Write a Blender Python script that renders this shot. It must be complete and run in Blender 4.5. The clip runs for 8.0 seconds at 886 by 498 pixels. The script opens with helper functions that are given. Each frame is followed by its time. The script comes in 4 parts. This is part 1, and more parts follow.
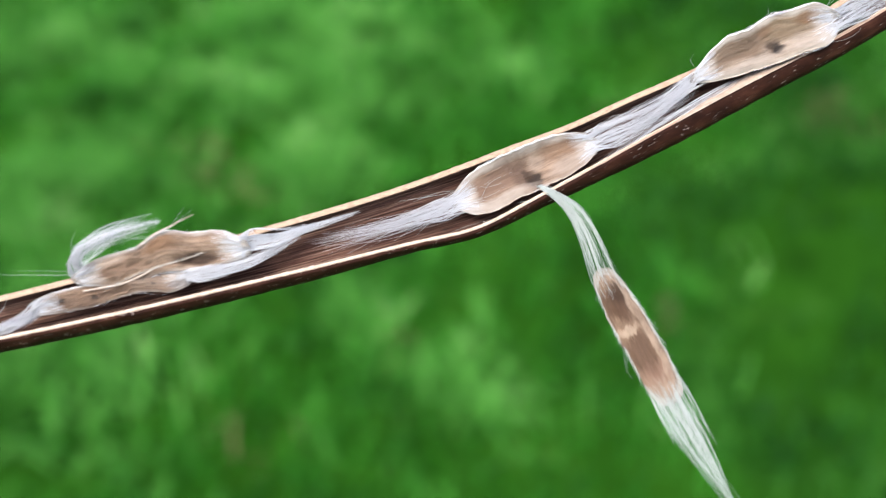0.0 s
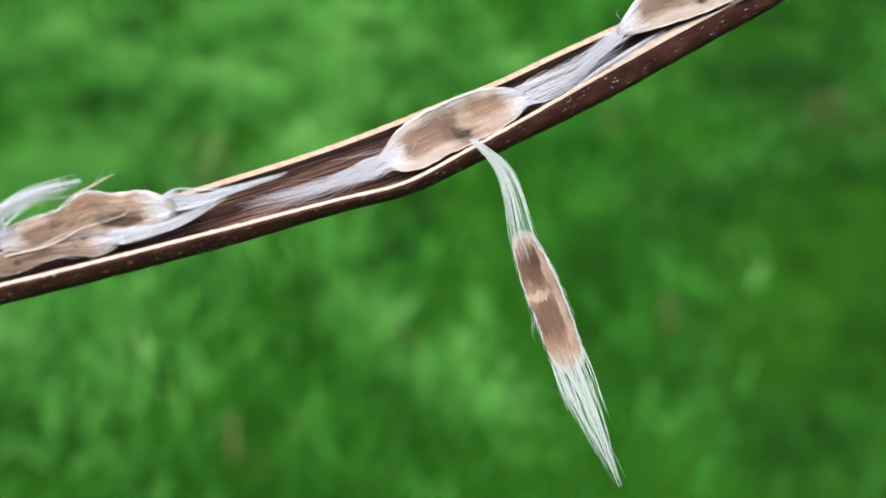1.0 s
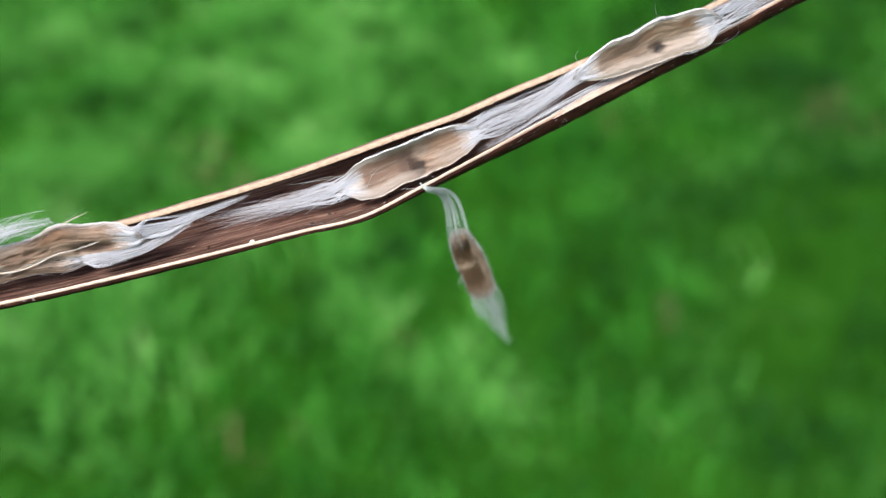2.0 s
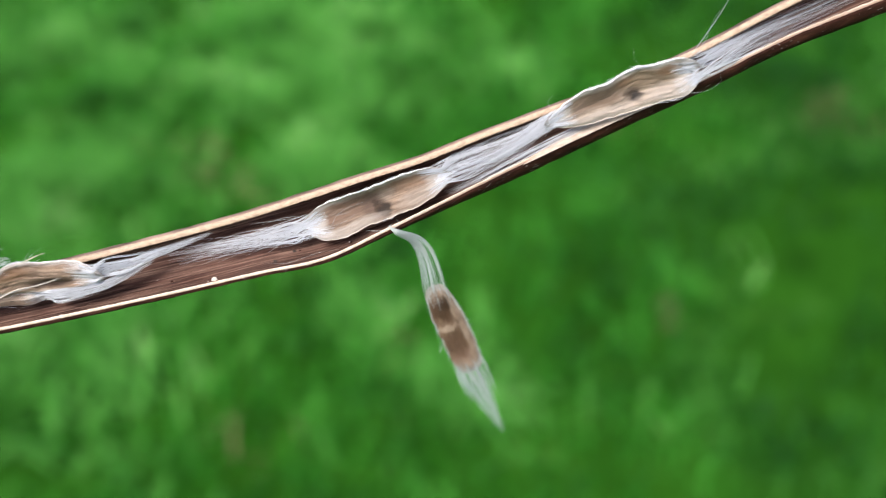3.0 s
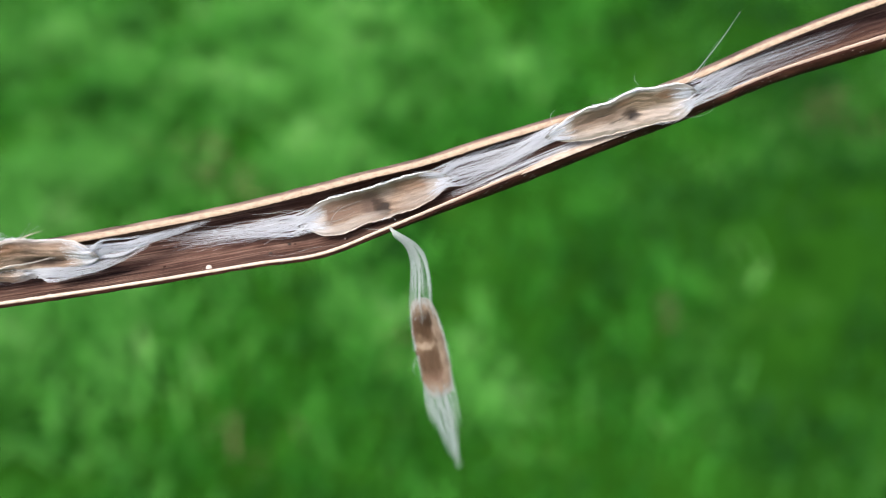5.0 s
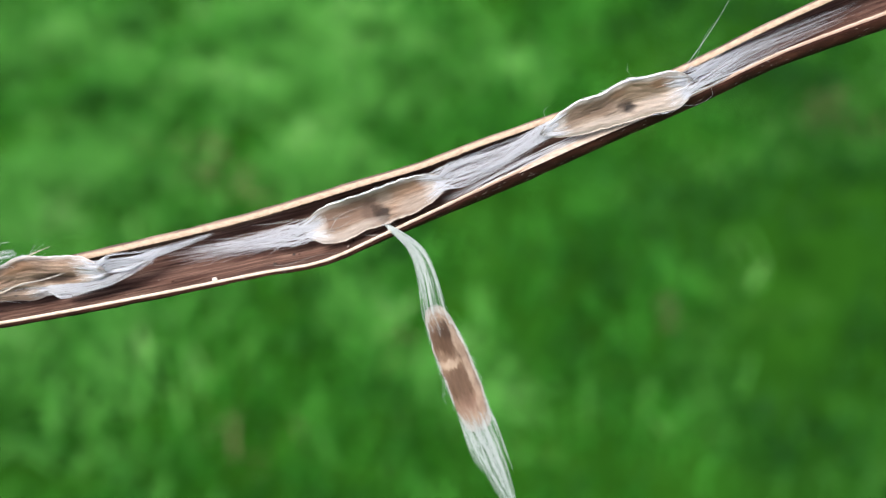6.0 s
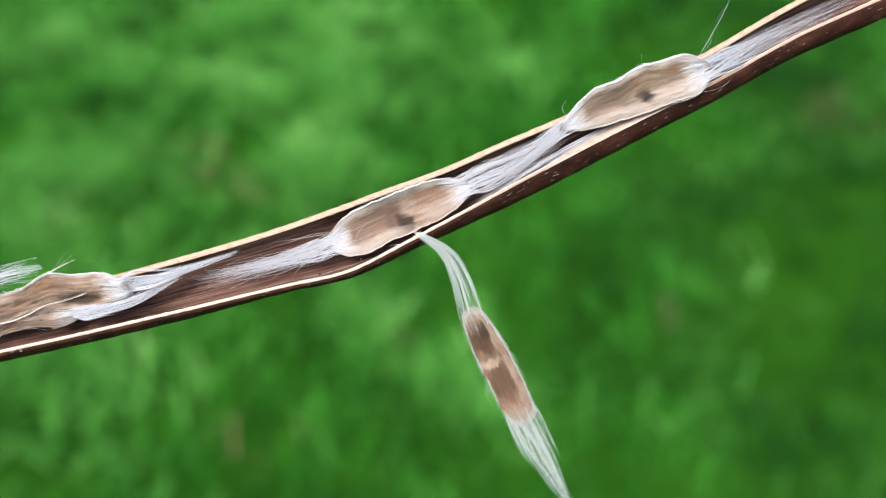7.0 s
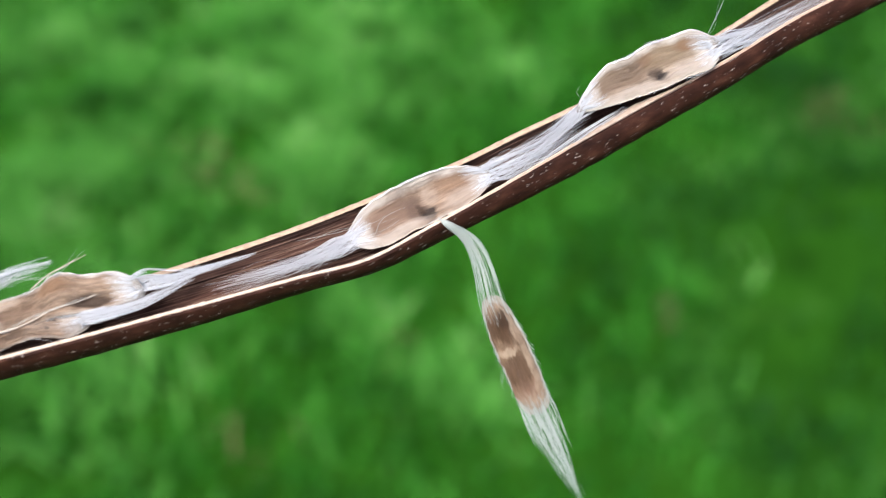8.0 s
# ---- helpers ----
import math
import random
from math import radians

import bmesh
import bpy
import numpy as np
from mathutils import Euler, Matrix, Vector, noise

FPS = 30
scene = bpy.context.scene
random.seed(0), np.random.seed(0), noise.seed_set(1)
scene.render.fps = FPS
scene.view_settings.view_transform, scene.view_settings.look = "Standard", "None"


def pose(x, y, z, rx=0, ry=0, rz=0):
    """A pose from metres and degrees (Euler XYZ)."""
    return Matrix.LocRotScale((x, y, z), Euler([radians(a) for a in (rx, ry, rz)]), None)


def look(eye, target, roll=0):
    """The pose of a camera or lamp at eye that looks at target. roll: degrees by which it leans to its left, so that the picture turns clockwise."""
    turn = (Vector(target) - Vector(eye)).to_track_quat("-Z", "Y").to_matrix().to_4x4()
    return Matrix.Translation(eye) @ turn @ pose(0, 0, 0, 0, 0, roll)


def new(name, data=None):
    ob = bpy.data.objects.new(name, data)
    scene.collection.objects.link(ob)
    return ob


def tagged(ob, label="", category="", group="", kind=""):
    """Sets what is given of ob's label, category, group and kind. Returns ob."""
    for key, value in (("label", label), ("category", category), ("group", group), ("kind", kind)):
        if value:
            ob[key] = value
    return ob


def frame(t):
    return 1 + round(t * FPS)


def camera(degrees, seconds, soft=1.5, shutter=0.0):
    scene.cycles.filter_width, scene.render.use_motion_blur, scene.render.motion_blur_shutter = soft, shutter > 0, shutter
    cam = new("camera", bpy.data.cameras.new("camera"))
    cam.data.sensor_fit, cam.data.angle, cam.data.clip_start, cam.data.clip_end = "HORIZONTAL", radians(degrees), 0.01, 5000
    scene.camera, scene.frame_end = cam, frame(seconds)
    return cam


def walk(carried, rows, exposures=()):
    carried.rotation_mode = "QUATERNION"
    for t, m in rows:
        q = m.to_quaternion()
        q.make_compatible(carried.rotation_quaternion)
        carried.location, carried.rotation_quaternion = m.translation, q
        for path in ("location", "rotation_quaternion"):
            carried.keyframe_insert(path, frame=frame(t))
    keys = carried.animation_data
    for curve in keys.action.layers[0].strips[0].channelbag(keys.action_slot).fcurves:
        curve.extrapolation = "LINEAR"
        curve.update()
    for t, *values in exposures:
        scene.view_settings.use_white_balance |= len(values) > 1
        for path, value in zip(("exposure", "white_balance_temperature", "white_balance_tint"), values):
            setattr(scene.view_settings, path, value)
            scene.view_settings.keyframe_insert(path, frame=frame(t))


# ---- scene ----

MM = 0.001
REACH = 90.07  # millimetres from the lens to the pod
EYE = pose(0, 0, 1.2, 50, 0, 0)
cam = camera(50.0, 8.0, soft=1.1, shutter=0.32)
walk(cam, [(0.0, EYE), (8.0, EYE)], exposures=[(0.0, 1.36), (8.0, 1.36)])
cam.data.dof.use_dof = True
cam.data.dof.focus_distance = 0.0895
cam.data.dof.aperture_fstop = 15.5
cam.data.dof.aperture_blades = 0

# ---- world and sun ----
SUN_UP, SUN_TURN = radians(53), radians(203)
world = bpy.data.worlds.new("sky")
scene.world = world
world.use_nodes = True
sky = world.node_tree.nodes.new("ShaderNodeTexSky")
sky.sky_type, sky.sun_disc, sky.sun_elevation, sky.sun_rotation = "NISHITA", False, SUN_UP, SUN_TURN
sky.air_density, sky.dust_density, sky.ozone_density = 0.9, 2.2, 0.8
back = world.node_tree.nodes["Background"]
back.inputs["Strength"].default_value = 0.10
world.node_tree.links.new(sky.outputs[0], back.inputs["Color"])
sun = new("sun", bpy.data.lights.new("sun", "SUN"))
sun.data.energy, sun.data.angle, sun.data.color = 2.4, radians(18), (1.0, 0.985, 0.965)
sun_from = Vector((math.sin(SUN_TURN) * math.cos(SUN_UP), math.cos(SUN_TURN) * math.cos(SUN_UP), math.sin(SUN_UP)))
sun.matrix_world = look(sun_from * 5, (0, 0, 0))


# ---- materials ----
def material(name, rough=0.6):
    m = bpy.data.materials.new(name)
    m.use_nodes = True
    b = m.node_tree.nodes["Principled BSDF"]
    b.inputs["Roughness"].default_value = rough
    return m, m.node_tree, b


def node(tree, kind, **sockets):
    n = tree.nodes.new("ShaderNode" + kind)
    for key, value in sockets.items():
        n.inputs[key.replace("_", " ")].default_value = value
    return n


def ramp(tree, source, stops):
    n = tree.nodes.new("ShaderNodeValToRGB")
    while len(n.color_ramp.elements) < len(stops):
        n.color_ramp.elements.new(0.5)
    for e, (at, colour) in zip(n.color_ramp.elements, stops):
        e.position, e.color = at, (*colour, 1) if len(colour) == 3 else colour
    tree.links.new(source, n.inputs[0])
    return n.outputs[0]


def noise_of(tree, scale, stretch=(1, 1, 1), detail=4.0, rough=0.6, coords="UV"):
    tc = tree.nodes.new("ShaderNodeTexCoord")
    mp = tree.nodes.new("ShaderNodeMapping")
    mp.inputs["Scale"].default_value = stretch
    tree.links.new(tc.outputs[coords], mp.inputs[0])
    n = node(tree, "TexNoise", Scale=scale, Detail=detail, Roughness=rough)
    tree.links.new(mp.outputs[0], n.inputs["Vector"])
    return n.outputs[0]


def mix(tree, factor, a, b, how="MIX"):
    n = tree.nodes.new("ShaderNodeMix")
    n.data_type, n.blend_type = "RGBA", how
    for socket, value in ((n.inputs[0], factor), (n.inputs[6], a), (n.inputs[7], b)):
        if isinstance(value, (int, float)):
            socket.default_value = value
        elif isinstance(value, tuple):
            socket.default_value = (*value, 1)
        else:
            tree.links.new(value, socket)
    return n.outputs[2]


def bump(tree, bsdf, height, strength, distance):
    n = node(tree, "Bump", Strength=strength, Distance=distance)
    tree.links.new(height, n.inputs["Height"])
    tree.links.new(n.outputs[0], bsdf.inputs["Normal"])


def calc(tree, how, *values):
    m = node(tree, "Math")
    m.operation = how
    for k, v in enumerate(values):
        if isinstance(v, (int, float)):
            m.inputs[k].default_value = v
        else:
            tree.links.new(v, m.inputs[k])
    return m.outputs[0]


def see_through(tree, shader, solid):
    """Ends a material: shader where solid is 1, clear where it is 0."""
    clear, both = tree.nodes.new("ShaderNodeBsdfTransparent"), node(tree, "MixShader")
    tree.links.new(solid, both.inputs[0])
    tree.links.new(clear.outputs[0], both.inputs[1])
    tree.links.new(shader, both.inputs[2])
    tree.links.new(both.outputs[0], tree.nodes["Material Output"].inputs[0])


# UV of the pod's meshes is in millimetres: u along the pod, v across it
def make_lining():
    m, tree, b = material("lining", 0.6)
    b.inputs["Specular IOR Level"].default_value = 0.2
    streak = noise_of(tree, 1.0, (0.10, 4.2, 1), 6, 0.7)
    thread = noise_of(tree, 1.0, (0.16, 11.0, 1), 4, 0.65)
    blotch = noise_of(tree, 0.35, (0.5, 1, 1), 3)
    c = ramp(tree, streak, [(0.34, (0.020, 0.0085, 0.006)), (0.46, (0.075, 0.033, 0.024)), (0.58, (0.15, 0.082, 0.061)), (0.7, (0.36, 0.24, 0.185))])
    c = mix(tree, ramp(tree, blotch, [(0.45, (0, 0, 0)), (0.75, (0.5, 0.5, 0.5))]), c, (0.20, 0.108, 0.078))
    c = mix(tree, 0.8, c, ramp(tree, thread, [(0.36, (0.35, 0.32, 0.30)), (0.5, (0.95, 0.95, 0.95)), (0.64, (1.35, 1.32, 1.3))]), "MULTIPLY")
    tree.links.new(c, b.inputs["Base Color"])
    bump(tree, b, calc(tree, "ADD", streak, thread), 0.9, 0.00022)
    return m


def make_husk():
    m, tree, b = material("husk", 0.65)
    b.inputs["Specular IOR Level"].default_value = 0.1
    grain = noise_of(tree, 1.0, (0.35, 2.0, 1), 5)
    c = ramp(tree, grain, [(0.3, (0.013, 0.0045, 0.003)), (0.55, (0.034, 0.012, 0.0075)), (0.8, (0.085, 0.034, 0.021))])
    tc = tree.nodes.new("ShaderNodeTexCoord")
    flank = tree.nodes.new("ShaderNodeSeparateXYZ")
    tree.links.new(tc.outputs["UV"], flank.inputs[0])
    high = node(tree, "Math")
    high.operation = "MULTIPLY_ADD"
    tree.links.new(grain, high.inputs[0])
    high.inputs[1].default_value = 1.0
    half = node(tree, "Math")
    half.operation = "MULTIPLY_ADD"
    tree.links.new(flank.outputs[1], half.inputs[0])
    half.inputs[1].default_value, half.inputs[2].default_value = 0.5, -0.75
    tree.links.new(half.outputs[0], high.inputs[2])
    c = mix(tree, ramp(tree, high.outputs[0], [(0.55, (0, 0, 0)), (1.0, (0.9, 0.9, 0.9))]), c, (0.40, 0.26, 0.19))
    specks = noise_of(tree, 1.0, (1.0, 8.0, 1), 4, 0.65)
    c = mix(tree, ramp(tree, specks, [(0.61, (0, 0, 0)), (0.69, (0.75, 0.75, 0.75))]), c, (0.45, 0.37, 0.33))
    tree.links.new(c, b.inputs["Base Color"])
    bump(tree, b, specks, 0.5, 0.0001)
    return m


def make_rim(name, light, dark, browned=None):
    m, tree, b = material(name, 0.6)
    grain = noise_of(tree, 1.0, (1.6, 3.0, 1), 5)
    c = ramp(tree, grain, [(0.3, dark), (0.55, light)])
    if browned:
        tc = tree.nodes.new("ShaderNodeTexCoord")
        cut = tree.nodes.new("ShaderNodeSeparateXYZ")
        tree.links.new(tc.outputs["UV"], cut.inputs[0])
        along = calc(tree, "MULTIPLY_ADD", calc(tree, "MULTIPLY_ADD", noise_of(tree, 0.2), 8.0, cut.outputs[0]), 0.02, 0.5)
        outer = ramp(tree, cut.outputs[1], [(0.30, (1, 1, 1)), (0.60, (0.1, 0.1, 0.1))])
        c = mix(tree, mix(tree, 1.0, ramp(tree, along, [(0.50, (0, 0, 0)), (0.70, (0.65, 0.65, 0.65))]), outer, "MULTIPLY"), c, browned)
    pits = noise_of(tree, 1.0, (5.0, 9.0, 1), 2, 0.5)
    c = mix(tree, ramp(tree, pits, [(0.30, (0.55, 0.55, 0.55)), (0.42, (0, 0, 0))]), c, tuple(0.6 * x for x in dark))
    tree.links.new(c, b.inputs["Base Color"])
    bump(tree, b, grain, 0.6, 0.00012)
    return m


def make_hair(name, colour, clear):
    m, tree, b = material(name, 0.4)
    rnd = tree.nodes.new("ShaderNodeNewGeometry").outputs["Random Per Island"]
    c = ramp(tree, rnd, [(0.0, tuple(0.8 * x for x in colour)), (1.0, colour)])
    tree.links.new(c, b.inputs["Base Color"])
    thin = tree.nodes.new("ShaderNodeBsdfTranslucent")
    tree.links.new(c, thin.inputs[0])
    see = tree.nodes.new("ShaderNodeBsdfTransparent")
    one, two = node(tree, "MixShader", Fac=0.4), node(tree, "MixShader", Fac=clear)
    tree.links.new(b.outputs[0], one.inputs[1])
    tree.links.new(thin.outputs[0], one.inputs[2])
    tree.links.new(one.outputs[0], two.inputs[1])
    tree.links.new(see.outputs[0], two.inputs[2])
    tree.links.new(two.outputs[0], tree.nodes["Material Output"].inputs[0])
    return m


def make_felt(name, colour, dense):
    """Matted hair: UV u 0..1 from root to tip, v across in millimetres; it splits into strands towards its tip."""
    m, tree, b = material(name, 0.5)
    tc = tree.nodes.new("ShaderNodeTexCoord")
    cut = tree.nodes.new("ShaderNodeSeparateXYZ")
    tree.links.new(tc.outputs["UV"], cut.inputs[0])
    fine, broad = noise_of(tree, 1.0, (2.6, 8.0, 1), 5, 0.7), noise_of(tree, 1.0, (1.2, 2.2, 1), 3, 0.6)
    c = ramp(tree, fine, [(0.34, tuple(0.4 * x for x in colour)), (0.48, tuple(0.8 * x for x in colour)), (0.62, colour)])
    tree.links.new(c, b.inputs["Base Color"])
    bump(tree, b, fine, 0.6, 0.00015)
    thin = tree.nodes.new("ShaderNodeBsdfTranslucent")
    tree.links.new(c, thin.inputs[0])
    one = node(tree, "MixShader", Fac=0.35)
    tree.links.new(b.outputs[0], one.inputs[1])
    tree.links.new(thin.outputs[0], one.inputs[2])
    worn = calc(tree, "MULTIPLY_ADD", calc(tree, "POWER", cut.outputs[0], 0.8), -0.75, dense)
    worn = calc(tree, "MULTIPLY_ADD", fine, 1.2, worn)
    worn = calc(tree, "MULTIPLY_ADD", broad, 0.9, worn)
    root = ramp(tree, calc(tree, "MULTIPLY_ADD", fine, 0.4, cut.outputs[0]), [(0.20, (0, 0, 0)), (0.42, (1, 1, 1))])
    solid = mix(tree, 1.0, ramp(tree, worn, [(1.04, (0, 0, 0)), (1.28, (0.94, 0.94, 0.94))]), root, "MULTIPLY")
    see_through(tree, one.outputs[0], solid)
    return m


def make_seed(name, spots, base=(0.42, 0.29, 0.205), edge=(0.60, 0.53, 0.475), seed=0.0, fray=(0.26, 0.05), warp=(0.10, 0.16), haired=True):
    """UV: u 0..1 from end to end, v 0..1 across. spots: u, v, half length, half width, colour, strength."""
    m, tree, b = material(name, 0.5)
    tc = tree.nodes.new("ShaderNodeTexCoord")
    fibre = noise_of(tree, 1.0, (3.5, 20, 1 + seed), 6, 0.65)
    cloud = noise_of(tree, 4.0, (1.6, 1, 1 + seed), 4)
    c = mix(tree, ramp(tree, fibre, [(0.35, (0, 0, 0)), (0.7, (1, 1, 1))]), tuple(0.62 * x for x in base), tuple(min(1, 1.25 * x) for x in base))
    c = mix(tree, 0.8, c, ramp(tree, cloud, [(0.32, (0.5, 0.45, 0.42)), (0.5, (0.9, 0.88, 0.86)), (0.68, (1.15, 1.15, 1.15))]), "MULTIPLY")
    grit = noise_of(tree, 1.0, (55, 60, 1 + seed), 3, 0.7)
    c = mix(tree, 0.5, c, ramp(tree, grit, [(0.35, (0.55, 0.5, 0.45)), (0.6, (1, 1, 1))]), "MULTIPLY")
    wob = node(tree, "VectorMath")
    wob.operation = "MULTIPLY_ADD"
    wn = node(tree, "TexNoise", Scale=7.0, Detail=3.0)
    tree.links.new(tc.outputs["UV"], wn.inputs["Vector"])
    tree.links.new(wn.outputs[1], wob.inputs[0])
    wob.inputs[1].default_value = (*warp, 0)
    tree.links.new(tc.outputs["UV"], wob.inputs[2])
    for u, v, du, dv, colour, strength in spots:
        mp = tree.nodes.new("ShaderNodeMapping")
        mp.vector_type = "TEXTURE"
        mp.inputs["Location"].default_value = (u + warp[0] / 2, v + warp[1] / 2, 0)
        mp.inputs["Scale"].default_value = (du, dv, 1)
        tree.links.new(wob.outputs[0], mp.inputs[0])
        flat = node(tree, "VectorMath")
        flat.operation = "MULTIPLY"
        flat.inputs[1].default_value = (1, 1, 0)
        tree.links.new(mp.outputs[0], flat.inputs[0])
        far = node(tree, "VectorMath")
        far.operation = "LENGTH"
        tree.links.new(flat.outputs[0], far.inputs[0])
        f = ramp(tree, far.outputs["Value"], [(0.5, (strength,) * 3), (1.05, (0, 0, 0))])
        f = mix(tree, 0.55, f, ramp(tree, cloud, [(0.3, (0.55, 0.55, 0.55)), (0.55, (1, 1, 1))]), "MULTIPLY")
        c = mix(tree, f, c, colour)
    cut = tree.nodes.new("ShaderNodeSeparateXYZ")
    tree.links.new(wob.outputs[0], cut.inputs[0])
    frayed = ramp(tree, cloud, [(0.38, (0.35, 0.35, 0.35)), (0.6, (1, 1, 1))])
    ends = mix(tree, 1.0, ramp(tree, cut.outputs[0], [(0.08, (1, 1, 1)), (0.24, (0, 0, 0)), (0.86, (0, 0, 0)), (1.02, (1, 1, 1))]), ramp(tree, fibre, [(0.36, (0.3, 0.3, 0.3)), (0.55, (1, 1, 1))]), "MULTIPLY")
    if haired:
        c = mix(tree, ends, c, (0.66, 0.63, 0.62))
    for axis, stops in ((1, [(0.06, (0.9,) * 3), (0.17, (0, 0, 0)), (0.92, (0, 0, 0)), (1.03, (0.9,) * 3)]), (0, [(0.07, (0.9,) * 3), (0.24, (0, 0, 0)), (0.88, (0, 0, 0)), (1.02, (0.9,) * 3)])):
        c = mix(tree, mix(tree, 0.85, ramp(tree, cut.outputs[axis], stops), frayed, "MULTIPLY"), c, edge)
    tree.links.new(c, b.inputs["Base Color"])
    bump(tree, b, calc(tree, "MULTIPLY_ADD", grit, 0.35, calc(tree, "MULTIPLY_ADD", cloud, 1.5, fibre)), 0.8, 0.0003)
    thin = tree.nodes.new("ShaderNodeBsdfTranslucent")
    tree.links.new(c, thin.inputs[0])
    one = node(tree, "MixShader", Fac=0.22)
    tree.links.new(b.outputs[0], one.inputs[1])
    tree.links.new(thin.outputs[0], one.inputs[2])
    raw = tree.nodes.new("ShaderNodeSeparateXYZ")
    tree.links.new(tc.outputs["UV"], raw.inputs[0])
    inward = [calc(tree, "MULTIPLY_ADD", calc(tree, "ABSOLUTE", calc(tree, "SUBTRACT", raw.outputs[k], 0.5)), -1 / fray[k], 0.5 / fray[k]) for k in (0, 1)]
    comb = noise_of(tree, 1.0, (5, 34, 1 + seed), 4, 0.7)
    solid = calc(tree, "MULTIPLY_ADD", comb, 1.6, calc(tree, "MINIMUM", *inward))
    see_through(tree, one.outputs[0], ramp(tree, solid, [(0.75, (0, 0, 0)), (1.9, (1, 1, 1))]))
    return m


def make_grass(name, stops, patchy=1.5):
    m, tree, b = material(name, 0.65)
    b.inputs["Specular IOR Level"].default_value = 0.2
    rnd = tree.nodes.new("ShaderNodeNewGeometry").outputs["Random Per Island"]
    patch = noise_of(tree, 5.6, (1, 1, 0.2), 3, 0.6, "Object")
    wide = node(tree, "MapRange", From_Min=0.5 - 0.5 / patchy, From_Max=0.5 + 0.5 / patchy)
    tree.links.new(patch, wide.inputs[0])
    both = node(tree, "Math")
    both.operation = "MULTIPLY_ADD"
    tree.links.new(rnd, both.inputs[0])
    both.inputs[1].default_value = 0.3
    tree.links.new(wide.outputs[0], both.inputs[2])
    c = ramp(tree, both.outputs[0], stops)
    tree.links.new(c, b.inputs["Base Color"])
    thin = tree.nodes.new("ShaderNodeBsdfTranslucent")
    tree.links.new(c, thin.inputs[0])
    one = node(tree, "MixShader", Fac=0.35)
    tree.links.new(b.outputs[0], one.inputs[1])
    tree.links.new(thin.outputs[0], one.inputs[2])
    tree.links.new(one.outputs[0], tree.nodes["Material Output"].inputs[0])
    return m


def make_ground():
    m, tree, b = material("turf", 0.95)
    b.inputs["Specular IOR Level"].default_value = 0.0
    n = noise_of(tree, 6.0, (1, 1, 1), 6, 0.65, "Object")
    c = ramp(tree, n, [(0.3, (0.008, 0.035, 0.003)), (0.55, (0.016, 0.07, 0.005)), (0.75, (0.04, 0.11, 0.016))])
    tree.links.new(c, b.inputs["Base Color"])
    bump(tree, b, n, 0.8, 0.02)
    return m


LINING, HUSK = make_lining(), make_husk()
RIM_TAN = make_rim("rim_tan", (0.41, 0.29, 0.195), (0.25, 0.16, 0.105))
RIM_CREAM = make_rim("rim_cream", (0.60, 0.47, 0.37), (0.40, 0.27, 0.19), (0.30, 0.17, 0.115))
FLAP = make_rim("torn_membrane", (0.42, 0.32, 0.25), (0.27, 0.185, 0.135))
FIBRE = make_rim("fibre", (0.25, 0.14, 0.095), (0.05, 0.024, 0.017))
FOLD = make_rim("wing_fold", (0.56, 0.47, 0.40), (0.38, 0.29, 0.22))
EDGE = make_rim("white_edge", (0.78, 0.74, 0.71), (0.55, 0.49, 0.44))
FRASS = make_rim("frass", (0.035, 0.02, 0.014), (0.012, 0.007, 0.005))
CRUMB = make_rim("crumb", (0.58, 0.49, 0.43), (0.42, 0.34, 0.28))
HAIR = make_hair("hair", (0.88, 0.88, 0.91), 0.06)
WISP = make_hair("wisp", (0.84, 0.88, 0.85), 0.36)
THICK_FELT = make_felt("thick_felt", (0.80, 0.80, 0.83), 0.40)
FELT, WEB = make_felt("felt", (0.82, 0.82, 0.86), 0.02), make_felt("web", (0.78, 0.84, 0.80), -0.02)
PALE, CHALK = (0.46, 0.36, 0.29), (0.50, 0.41, 0.345)
BROWN, UMBER, DARK, RUST, CHESTNUT = (0.13, 0.068, 0.040), (0.065, 0.036, 0.022), (0.016, 0.010, 0.007), (0.22, 0.115, 0.058), (0.095, 0.046, 0.024)
# spot at u 0.69: shade of the hollow under the fold, as colour
SEED_ONE = make_seed("seed_folded", [(0.26, 0.45, 0.18, 0.3, BROWN, 0.5), (0.2, 0.75, 0.16, 0.2, PALE, 0.7), (0.52, 0.72, 0.13, 0.3, RUST, 0.8), (0.69, 0.27, 0.17, 0.2, (0.05, 0.027, 0.017), 0.95), (0.56, 0.90, 0.02, 0.05, DARK, 1.0), (0.10, 0.55, 0.03, 0.10, DARK, 0.7), (0.9, 0.6, 0.12, 0.5, PALE, 0.6)], fray=(0.26, 0.06))
SEED_TWO = make_seed("seed_low", [(0.3, 0.4, 0.3, 0.4, BROWN, 0.45), (0.55, 0.3, 0.12, 0.2, UMBER, 0.6), (0.38, 0.3, 0.03, 0.12, DARK, 0.8), (0.80, 0.62, 0.02, 0.08, DARK, 1.0), (0.76, 0.3, 0.02, 0.08, DARK, 1.0), (0.7, 0.45, 0.012, 0.05, DARK, 1.0), (0.2, 0.5, 0.03, 0.12, DARK, 0.9), (0.78, 0.5, 0.2, 0.4, PALE, 0.4)], seed=3.0)
